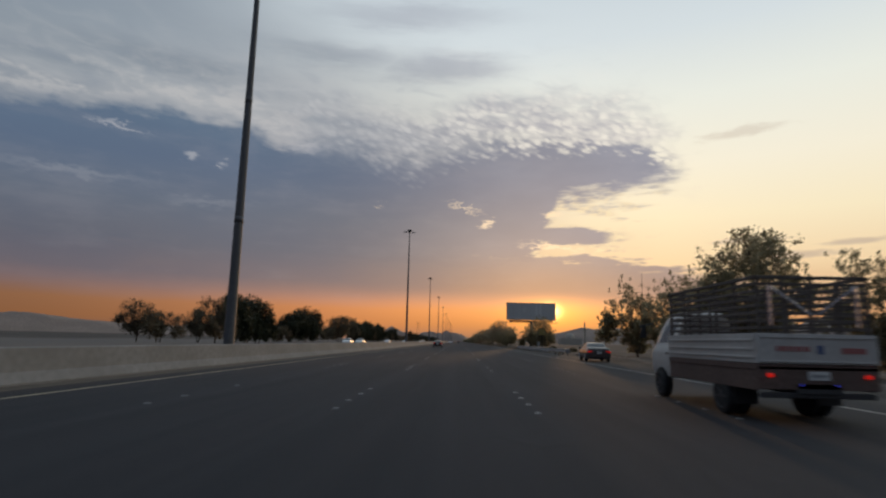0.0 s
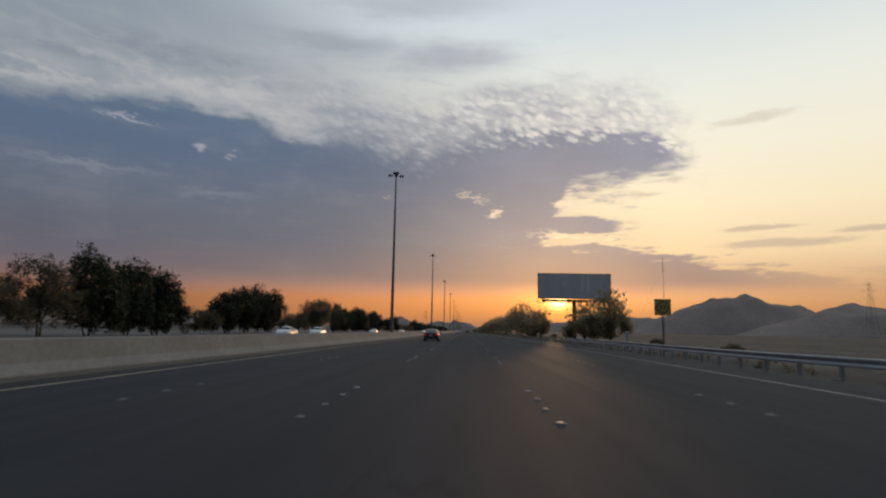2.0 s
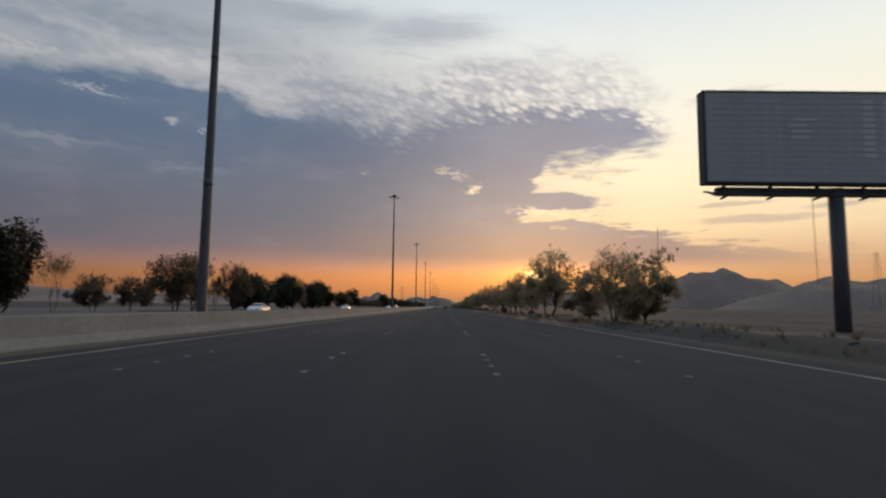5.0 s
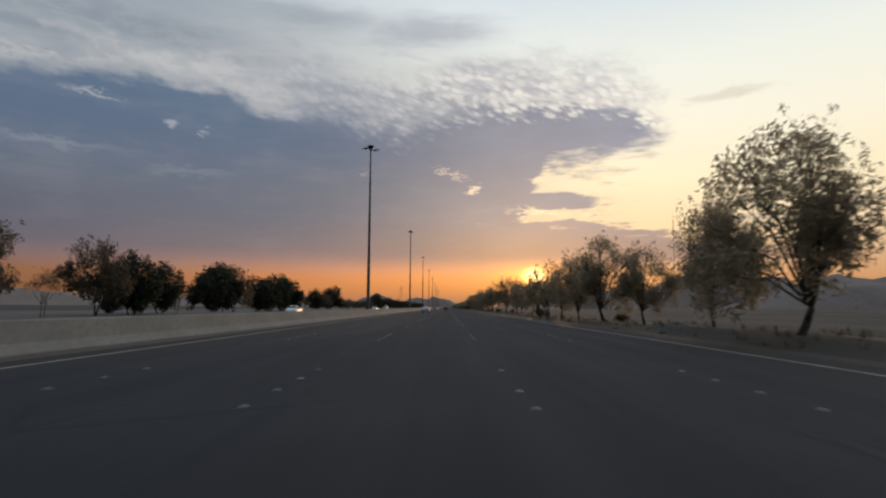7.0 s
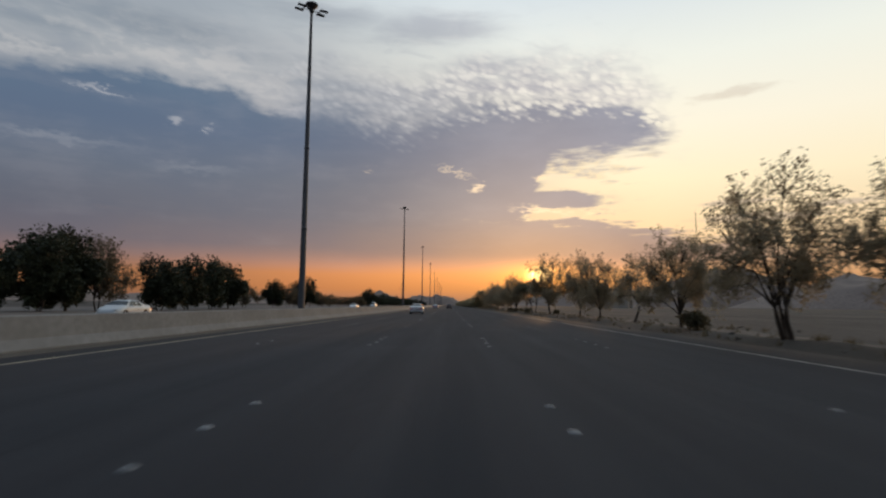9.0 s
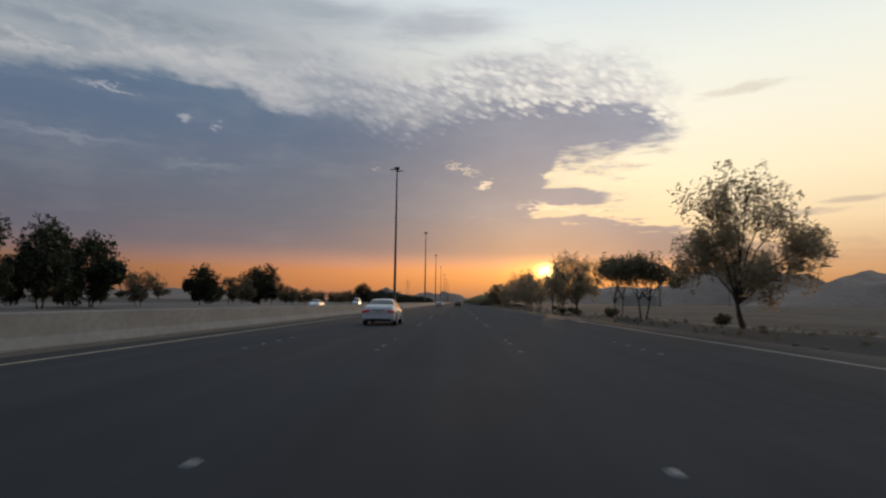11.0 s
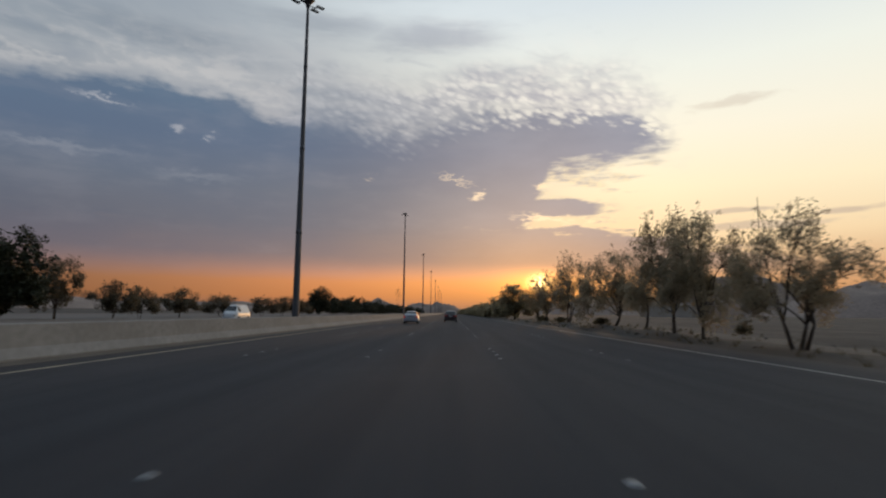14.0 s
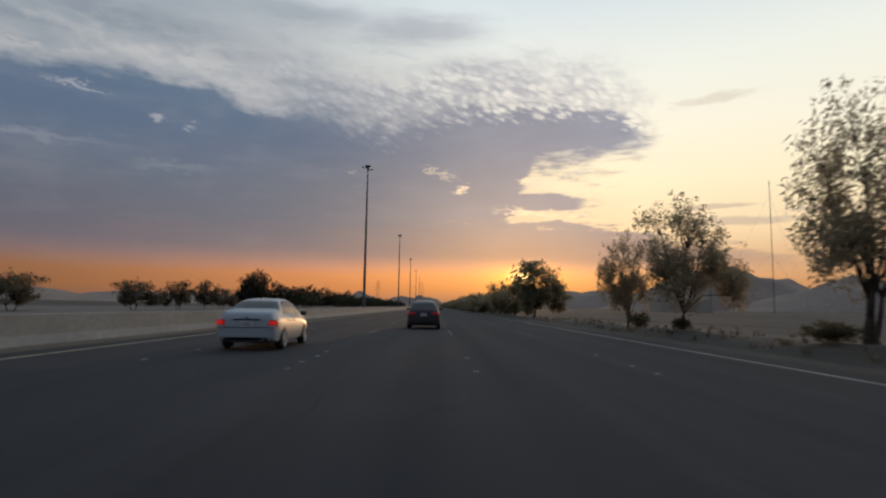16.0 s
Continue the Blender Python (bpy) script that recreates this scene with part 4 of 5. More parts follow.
# verge side, from the slip road on
for k_, x_, y_, h_, w_ in (
        ("u", 17.4, 34, 8.9, 7.4), ("n", 19.0, 26, 6.2, 4.6), ("n", 18.6, 47.5, 7.9, 6.6), ("n", 18.3, 58.8, 8.0, 8.0),
        ("n", 17.0, 115.4, 7.0, 6.4), ("n", 16.9, 121.4, 4.8, 5.6), ("n", 16.3, 126.2, 5.9, 6.2),
        ("n", 14.6, 160, 5.6, 5.6), ("m", 14.2, 166, 6.2, 5.6), ("n", 14, 173.5, 5.4, 6.2), ("f", 13.5, 189.8, 8.5, 8.0), ("f", 14.2, 197.9, 7.6, 4.8), ("f", 13.9, 207.4, 5.9, 5.0),
        ("f", 13.3, 215, 7.2, 7.0), ("f", 13.4, 224, 7.4, 5.2), ("f", 13.3, 232.5, 6.5, 5.4), ("m", 13.2, 239.8, 7.0, 6.4), ("f", 13.8, 251.2, 6.1, 5.2), ("l", 14.2, 261, 5.2, 3.6),
        ("f", 13.6, 268.4, 6.0, 4.6), ("f", 13.8, 277.2, 6.9, 4.6), ("f", 13.6, 293.4, 8.4, 7.0), ("t", 13.6, 308, 4.8, 7.4), ("t", 13.8, 314.6, 5.6, 5.6),
        ("f", 13.4, 331.4, 7.5, 6.6), ("m", 13.3, 338.4, 7.8, 5.0), ("l", 13.3, 345.8, 6.4, 3.6), ("m", 13.7, 361.8, 5.8, 5.6), ("f", 13.2, 369.2, 7.0, 5.2), ("f", 13.2, 373, 7.7, 5.6), ("l", 13.8, 379.4, 4.4, 3.4),
        ("f", 14.3, 388.8, 6.9, 7.2), ("m", 14.0, 406.6, 8.3, 6.2), ("f", 13.3, 418, 6.9, 6.0), ("f", 13.4, 426.5, 6.3, 4.0), ("u", 14.4, 466, 8.4, 8.8)):
    plant(k_, x_, y_, h_, w_)
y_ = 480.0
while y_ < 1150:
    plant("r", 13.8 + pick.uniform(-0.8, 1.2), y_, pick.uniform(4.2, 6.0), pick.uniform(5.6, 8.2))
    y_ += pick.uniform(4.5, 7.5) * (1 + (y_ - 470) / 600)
# far side of the opposite carriageway
for k_, x_, y_, h_, w_ in (
        ("a", -46, 80.5, 6.2, 6.4), ("a", -46, 86.5, 5.3, 7.4), ("a", -46, 99.7, 6.0, 8.0), ("a", -46, 107, 9.4, 8.8), ("d", -46, 114.8, 10.8, 8.0), ("d", -46, 122.4, 10.6, 8.0), ("d", -46, 130, 10.0, 8.6), ("v", -46, 138.4, 4.8, 5.4),
        ("s", -46, 145.2, 4.9, 6.4), ("d", -46, 155.0, 8.6, 8.8), ("d", -46, 162.6, 9.4, 7.4), ("d", -46, 170.2, 10.2, 7.6), ("d", -46, 178.6, 9.9, 9.0), ("v", -46, 186.6, 7.4, 4.0), ("s", -47, 195.7, 5.6, 6.0), ("s", -47, 204.6, 5.8, 6.0),
        ("a", -46, 216.8, 10.9, 12.0), ("a", -46, 223.6, 10.2, 9.4), ("v", -46, 233.2, 5.6, 5.0), ("a", -46, 243.2, 10.3, 9.2), ("d", -46, 251.6, 9.4, 8.4), ("d", -46, 260, 8.2, 8.4), ("v", -46, 265.8, 5.0, 6.0), ("d", -46, 280.8, 9.8, 9.8),
        ("d", -46, 285.4, 10.3, 8.4), ("a", -46, 291.6, 10.2, 8.6), ("d", -46, 307.6, 8.8, 8.4), ("d", -46, 317, 9.6, 8.2), ("d", -46, 327, 10, 7.6), ("d", -46, 335.4, 9.6, 8.6), ("s", -47, 348, 5.6, 7.4),
        ("d", -46, 365.8, 7.2, 6.4), ("s", -46, 379.4, 6.4, 7.4), ("s", -46, 386, 6.6, 6.6), ("d", -46, 396.4, 9.2, 9.8), ("a", -46, 404.8, 7.9, 6.0), ("s", -46, 416.4, 5.7, 7.2), ("s", -46, 423, 5.2, 5.4),
        ("s", -46, 435.4, 5.4, 7.8), ("s", -46, 452.8, 4.7, 8.4), ("s", -47, 480.4, 5.2, 9.0), ("s", -46, 494, 6.0, 6.4), ("s", -46, 506, 6.5, 7.0), ("s", -47, 518, 5.2, 7.6), ("d", -46, 538, 9.9, 9.8)):
    plant(k_, x_, y_, h_, w_)
y_ = 556.0
while y_ < 1250:
    plant("k", -46 + pick.uniform(-3, 3), y_, pick.uniform(6.0, 9.4), pick.uniform(7.0, 10.5))
    y_ += pick.uniform(6, 12) * (1 + (y_ - 550) / 500)


# ---- bushes and stones on the verge ----
def bush(seed):
    rng = np.random.default_rng(seed)
    cs = [np.array([rng.normal(0, 0.3), rng.normal(0, 0.3), 0.22 + 0.22 * rng.random()]) for _ in range(9)]
    v = leaf_cloud(cs, [np.array([0.34, 0.34, 0.3])] * 9, [90] * 9, 0.08, 2.0, 0.0, rng)
    v[:, 2] = np.maximum(v[:, 2], -0.02)
    return tagged(new("bush", leaf_mesh("bush", v, LEAF_DRY)), "small dry olive bush on the sandy verge", "bush", "verge bushes")


BUSHES = [bush(91), bush(92)]
for i_, (x_, y_, s_) in enumerate(((13.7, 249, 1.6), (13.9, 318.5, 1.3), (13.6, 331, 1.1), (13.2, 338, 1.0), (14.6, 396, 1.0), (13.4, 407.2, 1.0), (13.4, 418, 0.9), (14.8, 216, 0.9), (15.6, 300, 1.0), (13.8, 425, 1.3), (17, 352, 1.2), (13.3, 389, 0.9), (19, 376, 1.0), (20, 180, 1.0), (15.5, 95, 1.2), (17, 84, 1.0))):
    m_ = pose(x_, y_, ground_height(x_, y_), 0, 0, 67 * i_) @ Matrix.Diagonal((s_, s_, s_, 1))
    ob = BUSHES[i_] if i_ < 2 else copy_thing(BUSHES[i_ % 2], m_)
    ob.matrix_basis = m_


def stones():
    rng = np.random.default_rng(4)
    b = bmesh.new()
    for i in range(420):
        x, y = 11.2 + rng.random() ** 2 * 9, 20 + rng.random() * 460
        if y < 62 and x < 14.5:
            continue
        s = 0.04 + 0.13 * rng.random() ** 3
        c = bmesh.ops.create_icosphere(b, subdivisions=1, radius=s)["verts"]
        z = ground_height(x, y)
        for v in c:
            v.co = Vector((x + v.co.x * 1.3, y + v.co.y, z + v.co.z * 0.7)) + Vector(rng.normal(0, s * 0.15, 3))
    tagged(part("stones", b, KERB_DUST, None), "loose stones and clods along the sandy verge", "stones", kind="stuff")


stones()


def dry_grass():
    """Thin dry blades in tufts along the verge."""
    rng = np.random.default_rng(17)
    out = []
    for _ in range(1100):
        x, y = 11.6 + rng.random() ** 1.5 * 7.0, 66 + rng.random() * 400
        z = ground_height(x, y)
        k = rng.integers(7, 15)
        root = np.array([x, y, z - 0.02]) + np.c_[rng.normal(0, 0.06, (k, 2)), np.zeros(k)]
        tip = root + np.c_[rng.normal(0, 0.09, (k, 2)), rng.uniform(0.08, 0.3, k)]
        side = np.c_[rng.normal(0, 0.012, (k, 2)), np.zeros(k)]
        out.append(np.stack([root - side, root + side, tip + side * 0.3, tip - side * 0.3], axis=1))
    tagged(new("dry_grass", leaf_mesh("dry_grass", np.concatenate(out).reshape(-1, 3), LEAF_DRY, 4)), "sparse dry grass tufts along the sandy verge", "grass", kind="stuff")


dry_grass()


# ---- hills on the horizon ----
def hill(name, az, dist, height, width, depth, seed, label):
    a = radians(az)
    cx, cy = dist * math.sin(a), 190 + dist * math.cos(a)
    nx, ny = 72, 26
    verts = []
    for j in range(ny + 1):
        for i in range(nx + 1):
            u, v = 2 * i / nx - 1, 2 * j / ny - 1
            lx, ly = u * width / 2, v * depth / 2
            wx, wy = cx + lx * math.cos(a) + ly * math.sin(a), cy - lx * math.sin(a) + ly * math.cos(a)
            env = max(0.0, (1 - abs(u) ** 1.6)) * max(0.0, 1 - v * v)
            rid = 1 - abs(noise.noise((u * 2.1 + seed, v * 1.3, seed)))
            rid = 0.28 + 0.4 * rid + 0.28 * (0.8 + 0.5 * noise.noise((u * 4.3 + seed, v * 3, 2))) + 0.05 * noise.noise((u * 14, v * 8, seed))
            verts.append((wx, wy, -6 + height * env * max(0.2, rid) * 1.15))
    faces = [(j * (nx + 1) + i, j * (nx + 1) + i + 1, (j + 1) * (nx + 1) + i + 1, (j + 1) * (nx + 1) + i) for j in range(ny) for i in range(nx)]
    tagged(new(name, mesh_of(name, verts, faces, ROCK, True)), label, "hill", kind="structure")


hill("hill_east", 26.2, 3700, 236, 1350, 900, 3.0, "bare rocky hill on the horizon")
hill("hill_east_far", 15.5, 3900, 125, 1500, 800, 8.2, "low bare ridge on the horizon")
hill("hill_east_near", 36.5, 3000, 165, 1100, 800, 5.4, "bare dark rocky hill on the horizon")
hill("hill_south_east", 50, 3200, 170, 2200, 900, 2.2, "bare rocky ridge on the horizon")
hill("hill_ahead", -1.1, 4000, 80, 420, 300, 6.1, "low hazy hills at the end of the road")
hill("hill_ahead_middle", -2.8, 4060, 76, 400, 300, 7.3, "low hazy hill at the end of the road")
hill("hill_ahead_low", -3.2, 4250, 52, 1300, 400, 2.7, "long low ridge at the end of the road")
hill("hill_ahead_west", -7.0, 4000, 98, 430, 320, 1.6, "small round hazy hill at the end of the road")
hill("hill_west", -24.0, 4000, 75, 1900, 700, 4.4, "low flat ridge on the horizon")
hill("hill_west_far", -40.0, 3700, 110, 1800, 700, 9.3, "low dark ridge on the horizon")


# ---- far masts, pylons and a mosque ----
def lattice(name, at, h, w0, w1, arms, label, category, t=0.11):
    top = tagged(empty(name, at), label, category)
    b = bmesh.new()
    steps = max(6, int(h / 6))

    def corner(i, f):
        w = w0 + (w1 - w0) * f ** 0.7
        return Vector(((-1, 1, 1, -1)[i] * w / 2, (-1, -1, 1, 1)[i] * w / 2, h * f))

    for s in range(steps):
        f0, f1 = s / steps, (s + 1) / steps
        for i in range(4):
            tube(corner(i, f0), corner(i, f1), t, t, 4, b, False)
            tube(corner(i, f0), corner((i + 1) % 4, f1), t * 0.6, t * 0.6, 4, b, False)
    part("lattice_frame", b, DARK_STEEL, top)
    for f, l in arms:
        for s in (-1, 1):
            b = tube((0, 0, h * f), (s * l, 0, h * f), t, t * 0.6, 4)
            tube((0, 0, h * f + l * 0.3), (s * l, 0, h * f), t * 0.8, t * 0.5, 4, b)
            part("arm", b, DARK_STEEL, top)
    return top


am = lattice("radio_mast", (265, 824, -1), 106, 0.9, 0.7, (), "slender guyed radio mast on the plain", "radio mast", 0.05)
for i_ in range(3):
    a_ = i_ * 2.1 + 0.4
    for f_ in (0.45, 0.9):
        part("guy_wire", tube((0, 0, 106 * f_), (45 * math.cos(a_), 45 * math.sin(a_), 0), 0.03, 0.03, 4), DARK_STEEL, am)
lattice("power_pylon", (520, 802, -1), 74, 13, 2.2, ((0.72, 11), (0.84, 9), (0.95, 7)), "steel lattice power pylon on the plain", "power pylon")
lattice("power_pylon", (-104, 1463, -1), 50, 9, 1.8, ((0.7, 8), (0.82, 7), (0.94, 5)), "steel lattice power pylon on the plain", "power pylon")


def mosque():
    top = tagged(empty("mosque", (150, 700, -1)), "pale distant mosque with a dome and a minaret", "mosque")
    part("hall", box(26, 18, 9, (-14, 0, 4.5), 0.3), PLASTER, top)
    b = bmesh.new()
    bmesh.ops.create_uvsphere(b, u_segments=20, v_segments=10, radius=6)
    bmesh.ops.translate(b, vec=(-14, 0, 9), verts=b.verts)
    part("dome", b, PLASTER, top, smooth=True)
    b = tube((4, 0, 0), (4, 0, 20), 1.5, 1.3, 12)
    tube((4, 0, 20), (4, 0, 20.8), 2.1, 2.1, 12, b)
    tube((4, 0, 20.8), (4, 0, 26), 1.0, 0.9, 12, b)
    tube((4, 0, 26), (4, 0, 30), 1.0, 0.05, 12, b)
    part("minaret", b, PLASTER, top)


mosque()


# ---- vehicles ----
def lerp(table, y):
    return float(np.interp(y, [a for a, _ in table], [b for _, b in table]))


class Shell:
    taper = (0.07, 0.24)
    """A car's outer skin, rear at y = 0, front at y = length, made from a roof line, a belt line and a plan."""

    def __init__(self, length, half, roof, belt, sill=0.2):
        self.length, self.half, self.roof, self.belt, self.sill = length, half, roof, belt, sill

    def width(self, y):
        f, l = y / self.length, self.half
        return l * (1 - self.taper[0] * max(0, (0.1 - f) / 0.1) ** 2.2 - self.taper[1] * max(0, (f - 0.84) / 0.16) ** 2)

    def section(self, y):
        w, top, belt = self.width(y), lerp(self.roof, y), lerp(self.belt, y)
        belt = min(belt, top - 0.02)
        h = top - belt
        end = max(0.0, (0.35 - y) / 0.35, (y - self.length + 0.45) / 0.45)
        zb = self.sill + 0.1 * end ** 2
        mid = zb + (belt - zb) * 0.5
        tuck = min(1.0, h / 0.35)
        return [(0, zb), (w - 0.16, zb), (w - 0.05, zb + 0.05), (w - 0.012, zb + (mid - zb) * 0.5), (w, mid), (w - 0.008, mid + (belt - mid) * 0.55), (w - 0.035, belt - 0.05),
                (w - 0.075, belt), (w - 0.085 - 0.1 * tuck * h, belt + 0.25 * h), (w - 0.09 - 0.23 * h, belt + 0.6 * h), (w - 0.1 - 0.36 * h - 0.02 * tuck, belt + 0.88 * h),
                (w - 0.18 - 0.4 * h, belt + 0.97 * h), ((w - 0.2) * 0.55, top - 0.004), (0, top)]

    def point(self, y, k, side):
        """The skin at y, at a place k along the section (may be between two points)."""
        s = self.section(y)
        i = min(int(k), len(s) - 2)
        f = k - i
        return Vector((side * (s[i][0] * (1 - f) + s[i + 1][0] * f), y, s[i][1] * (1 - f) + s[i + 1][1] * f))

    def mesh(self, mat):
        ys = sorted(set([0.0, 0.02, 0.06, 0.12] + [0.12 + i * (self.length - 0.24) / 46 for i in range(47)] + [self.length - 0.06, self.length - 0.02, self.length]))
        verts, faces = [], []
        k = 0
        for y in ys:
            s = self.section(y)
            ring = [(x, y, z) for x, z in s] + [(-x, y, z) for x, z in s[-2:0:-1]]
            k = len(ring)
            verts += ring
        for i in range(len(ys) - 1):
            for j in range(k):
                a, b = i * k + j, i * k + (j + 1) % k
                faces.append((a, a + k, b + k, b))
        faces += [tuple(reversed(range(k))), tuple(range((len(ys) - 1) * k, len(ys) * k))]
        me = mesh_of("body", verts, faces, mat, True)
        b = bmesh.new()
        b.from_mesh(me)
        bmesh.ops.recalc_face_normals(b, faces=b.faces)
        for e in b.edges:
            if len(e.link_faces) == 2 and e.calc_face_angle(0) > 0.75:
                e.smooth = False
        b.to_mesh(me)
        b.free()
        return me

    def patch(self, corners, side, out=0.006, nu=6, nv=5, mirror=False):
        """A sheet that lies on the skin; corners (y, k) in order round it. mirror: goes over both sides."""
        verts, faces = [], []
        c = [Vector(q) for q in corners]
        for i in range(nu + 1):
            for j in range(nv + 1):
                u, v = i / nu, j / nv
                q = (c[0] * (1 - u) + c[1] * u) * (1 - v) + (c[3] * (1 - u) + c[2] * u) * v
                p = self.point(q.x, q.y, side)
                d = (self.point(q.x + 0.01, q.y, side) - self.point(q.x - 0.01, q.y, side)).cross(self.point(q.x, q.y + 0.05, side) - self.point(q.x, q.y - 0.05, side))
                d = d.normalized() if d.length > 1e-9 else Vector((side, 0, 0))
                if d.dot(p - Vector((0, q.x, 0.6))) < 0:
                    d = -d
                verts.append(p + d * out)
        faces = [(i * (nv + 1) + j, (i + 1) * (nv + 1) + j, (i + 1) * (nv + 1) + j + 1, i * (nv + 1) + j + 1) for i in range(nu) for j in range(nv)]
        return verts, faces


def wheel(parent, x, y, r, side, rim_mat, w=0.21):
    dull = rim_mat is not ALLOY
    hub = part("wheel", tyre_mesh(r, w), None, parent)
    hub.matrix_basis = pose(x, y, r)
    part("rim", rim_mesh(r * 0.68, w, side, rim_mat), None, hub, "dark dusty steel rim" if dull else "silver alloy rim")
    return hub


CACHE = {}


def tyre_mesh(r, w):
    if ("t", r, w) not in CACHE:
        b = bmesh.new()
        rings = [(r * 0.66, w / 2 - 0.01), (r * 0.9, w / 2), (r * 0.985, w / 2 - 0.03), (r, 0.0)]
        rings += [(a, -x) for a, x in reversed(rings[:-1])]
        vs = [[b.verts.new((x, a * math.cos(t * math.pi / 14), a * math.sin(t * math.pi / 14))) for t in range(28)] for a, x in rings]
        for i in range(len(rings) - 1):
            for t in range(28):
                b.faces.new((vs[i][t], vs[i][(t + 1) % 28], vs[i + 1][(t + 1) % 28], vs[i + 1][t]))
        b.faces.new(vs[0])
        b.faces.new(list(reversed(vs[-1])))
        bmesh.ops.recalc_face_normals(b, faces=b.faces)
        me = bpy.data.meshes.new("tyre")
        b.to_mesh(me)
        b.free()
        me.materials.append(TYRE)
        CACHE["t", r, w] = me
    return CACHE["t", r, w]


def rim_mesh(r, w, side, mat):
    if ("r", r, w, side, mat.name) not in CACHE:
        x = side * (w / 2 + 0.004)
        b = tube((x - side * 0.02, 0, 0), (x, 0, 0), 0.07, 0.06, 12)
        for i in range(7):
            a = 2 * math.pi * i / 7
            box(0.02, 0.05, r * 0.9, (x - side * 0.012, -math.sin(a) * r * 0.5, math.cos(a) * r * 0.5), 0.006, Matrix.Rotation(a, 4, "X"), b)
        for i in range(20):
            a0, a1 = 2 * math.pi * i / 20, 2 * math.pi * (i + 1) / 20
            tube((x - side * 0.008, r * math.cos(a0), r * math.sin(a0)), (x - side * 0.008, r * math.cos(a1), r * math.sin(a1)), 0.022, 0.022, 5, b, False)
        me = bpy.data.meshes.new("rim")
        b.to_mesh(me)
        b.free()
        me.materials.append(mat)
        CACHE["r", r, w, side, mat.name] = me
    return CACHE["r", r, w, side, mat.name]


def arch(parent, x, y, r, side):
    """A dark sheet, slightly proud of the closed skin, in place of a wheel opening's shade."""
    verts = [(x, y, r)] + [(x, y + (r + 0.06) * math.cos(a * math.pi / 16), max(0.26, r + (r + 0.06) * math.sin(a * math.pi / 16))) for a in range(-3, 20)]
    verts += [(x - side * 0.03, v[1], v[2]) for v in verts]
    k = len(verts) // 2
    faces = [(0, i, i + 1) for i in range(1, k - 1)] + [(i, i + k, i + 1 + k, i + 1) for i in range(1, k - 1)]
    part("wheel_arch", mesh_of("wheel_arch", verts, faces, TRIM), None, parent)


def car(name, label, at, turn, coat, kind="sedan", lamps=RED_LIT, chrome=False, scale=1.0, spoiler=False):
    """A saloon or a crossover seen mostly from behind: body, panes, lamps, mirrors, plate, wheels."""
    top = tagged(empty(name, at, turn), label, "car")
    if kind == "sedan":
        length, half, r = 4.7, 0.9, 0.33
        roof = [(0, 0.62), (0.02, 0.86), (0.07, 0.98), (0.16, 1.03), (0.72, 1.07), (0.85, 1.1), (1.35, 1.33), (1.6, 1.4), (2.05, 1.445), (2.5, 1.44), (2.85, 1.38), (3.1, 1.26), (3.55, 1.0), (3.7, 0.95), (4.3, 0.83), (4.55, 0.72), (4.66, 0.6), (4.7, 0.5)]
        belt = [(0, 0.8), (0.2, 0.93), (3.5, 0.9), (4.3, 0.76), (4.7, 0.5)]
        rear_w, wind = ((0.92, 10.4), (1.5, 10.4)), ((2.9, 10.4), (3.45, 10.4))
        sides = [((1.25, 7.5), (1.95, 7.5), (1.95, 10.0), (1.62, 10.0)), ((2.02, 7.5), (3.2, 7.5), (2.72, 10.0), (2.02, 10.0))]
        wy = (0.95, 3.7)
    elif kind == "compact":
        length, half, r = 4.3, 0.845, 0.3
        roof = [(0, 0.62), (0.02, 0.9), (0.07, 1.04), (0.15, 1.09), (0.52, 1.12), (0.64, 1.15), (1.0, 1.36), (1.25, 1.43), (1.8, 1.475), (2.3, 1.46), (2.65, 1.39), (3.3, 1.04), (3.5, 0.97), (3.95, 0.85), (4.18, 0.72), (4.27, 0.6), (4.3, 0.5)]
        belt = [(0, 0.84), (0.2, 0.98), (3.1, 0.92), (3.9, 0.78), (4.3, 0.5)]
        rear_w, wind = ((0.68, 10.4), (1.16, 10.4)), ((2.72, 10.4), (3.22, 10.4))
        sides = [((0.95, 7.6), (1.7, 7.6), (1.7, 10.0), (1.3, 10.0)), ((1.77, 7.6), (2.98, 7.6), (2.5, 10.0), (1.77, 10.0))]
        wy = (0.8, 3.4)
    else:
        length, half, r = 4.5, 0.93, 0.36
        roof = [(0, 0.75), (0.03, 1.0), (0.1, 1.1), (0.2, 1.18), (0.55, 1.5), (0.8, 1.6), (1.4, 1.66), (2.3, 1.65), (2.65, 1.58), (3.35, 1.18), (3.55, 1.12), (4.1, 1.0), (4.35, 0.85), (4.46, 0.7), (4.5, 0.58)]
        belt = [(0, 0.95), (0.2, 1.05), (3.2, 1.04), (4.1, 0.9), (4.5, 0.58)]
        rear_w, wind = ((0.24, 10.4), (0.53, 10.4)), ((2.75, 10.4), (3.28, 10.4))
        sides = [((0.7, 7.6), (1.6, 7.6), (1.6, 10.0), (0.95, 10.0)), ((1.68, 7.6), (3.05, 7.6), (2.55, 10.0), (1.68, 10.0))]
        wy = (0.85, 3.55)
    sh = Shell(length, half, roof, belt)
    body = part("body", sh.mesh(coat), None, top)

    def pane(nm, corners, mat=GLASS, sides_=(1,), out=0.006, parent=body, both=False):
        for s in sides_:
            if both:
                v1, f1 = sh.patch(corners, 1, out)
                v2, f2 = sh.patch(corners, -1, out)
                me = mesh_of(nm, v1 + v2, f1 + [tuple(i + len(v1) for i in reversed(f)) for f in f2], mat, True)
            else:
                v1, f1 = sh.patch(corners, s, out)
                me = mesh_of(nm, v1, f1, mat, True)
            part(nm, me, None, parent)

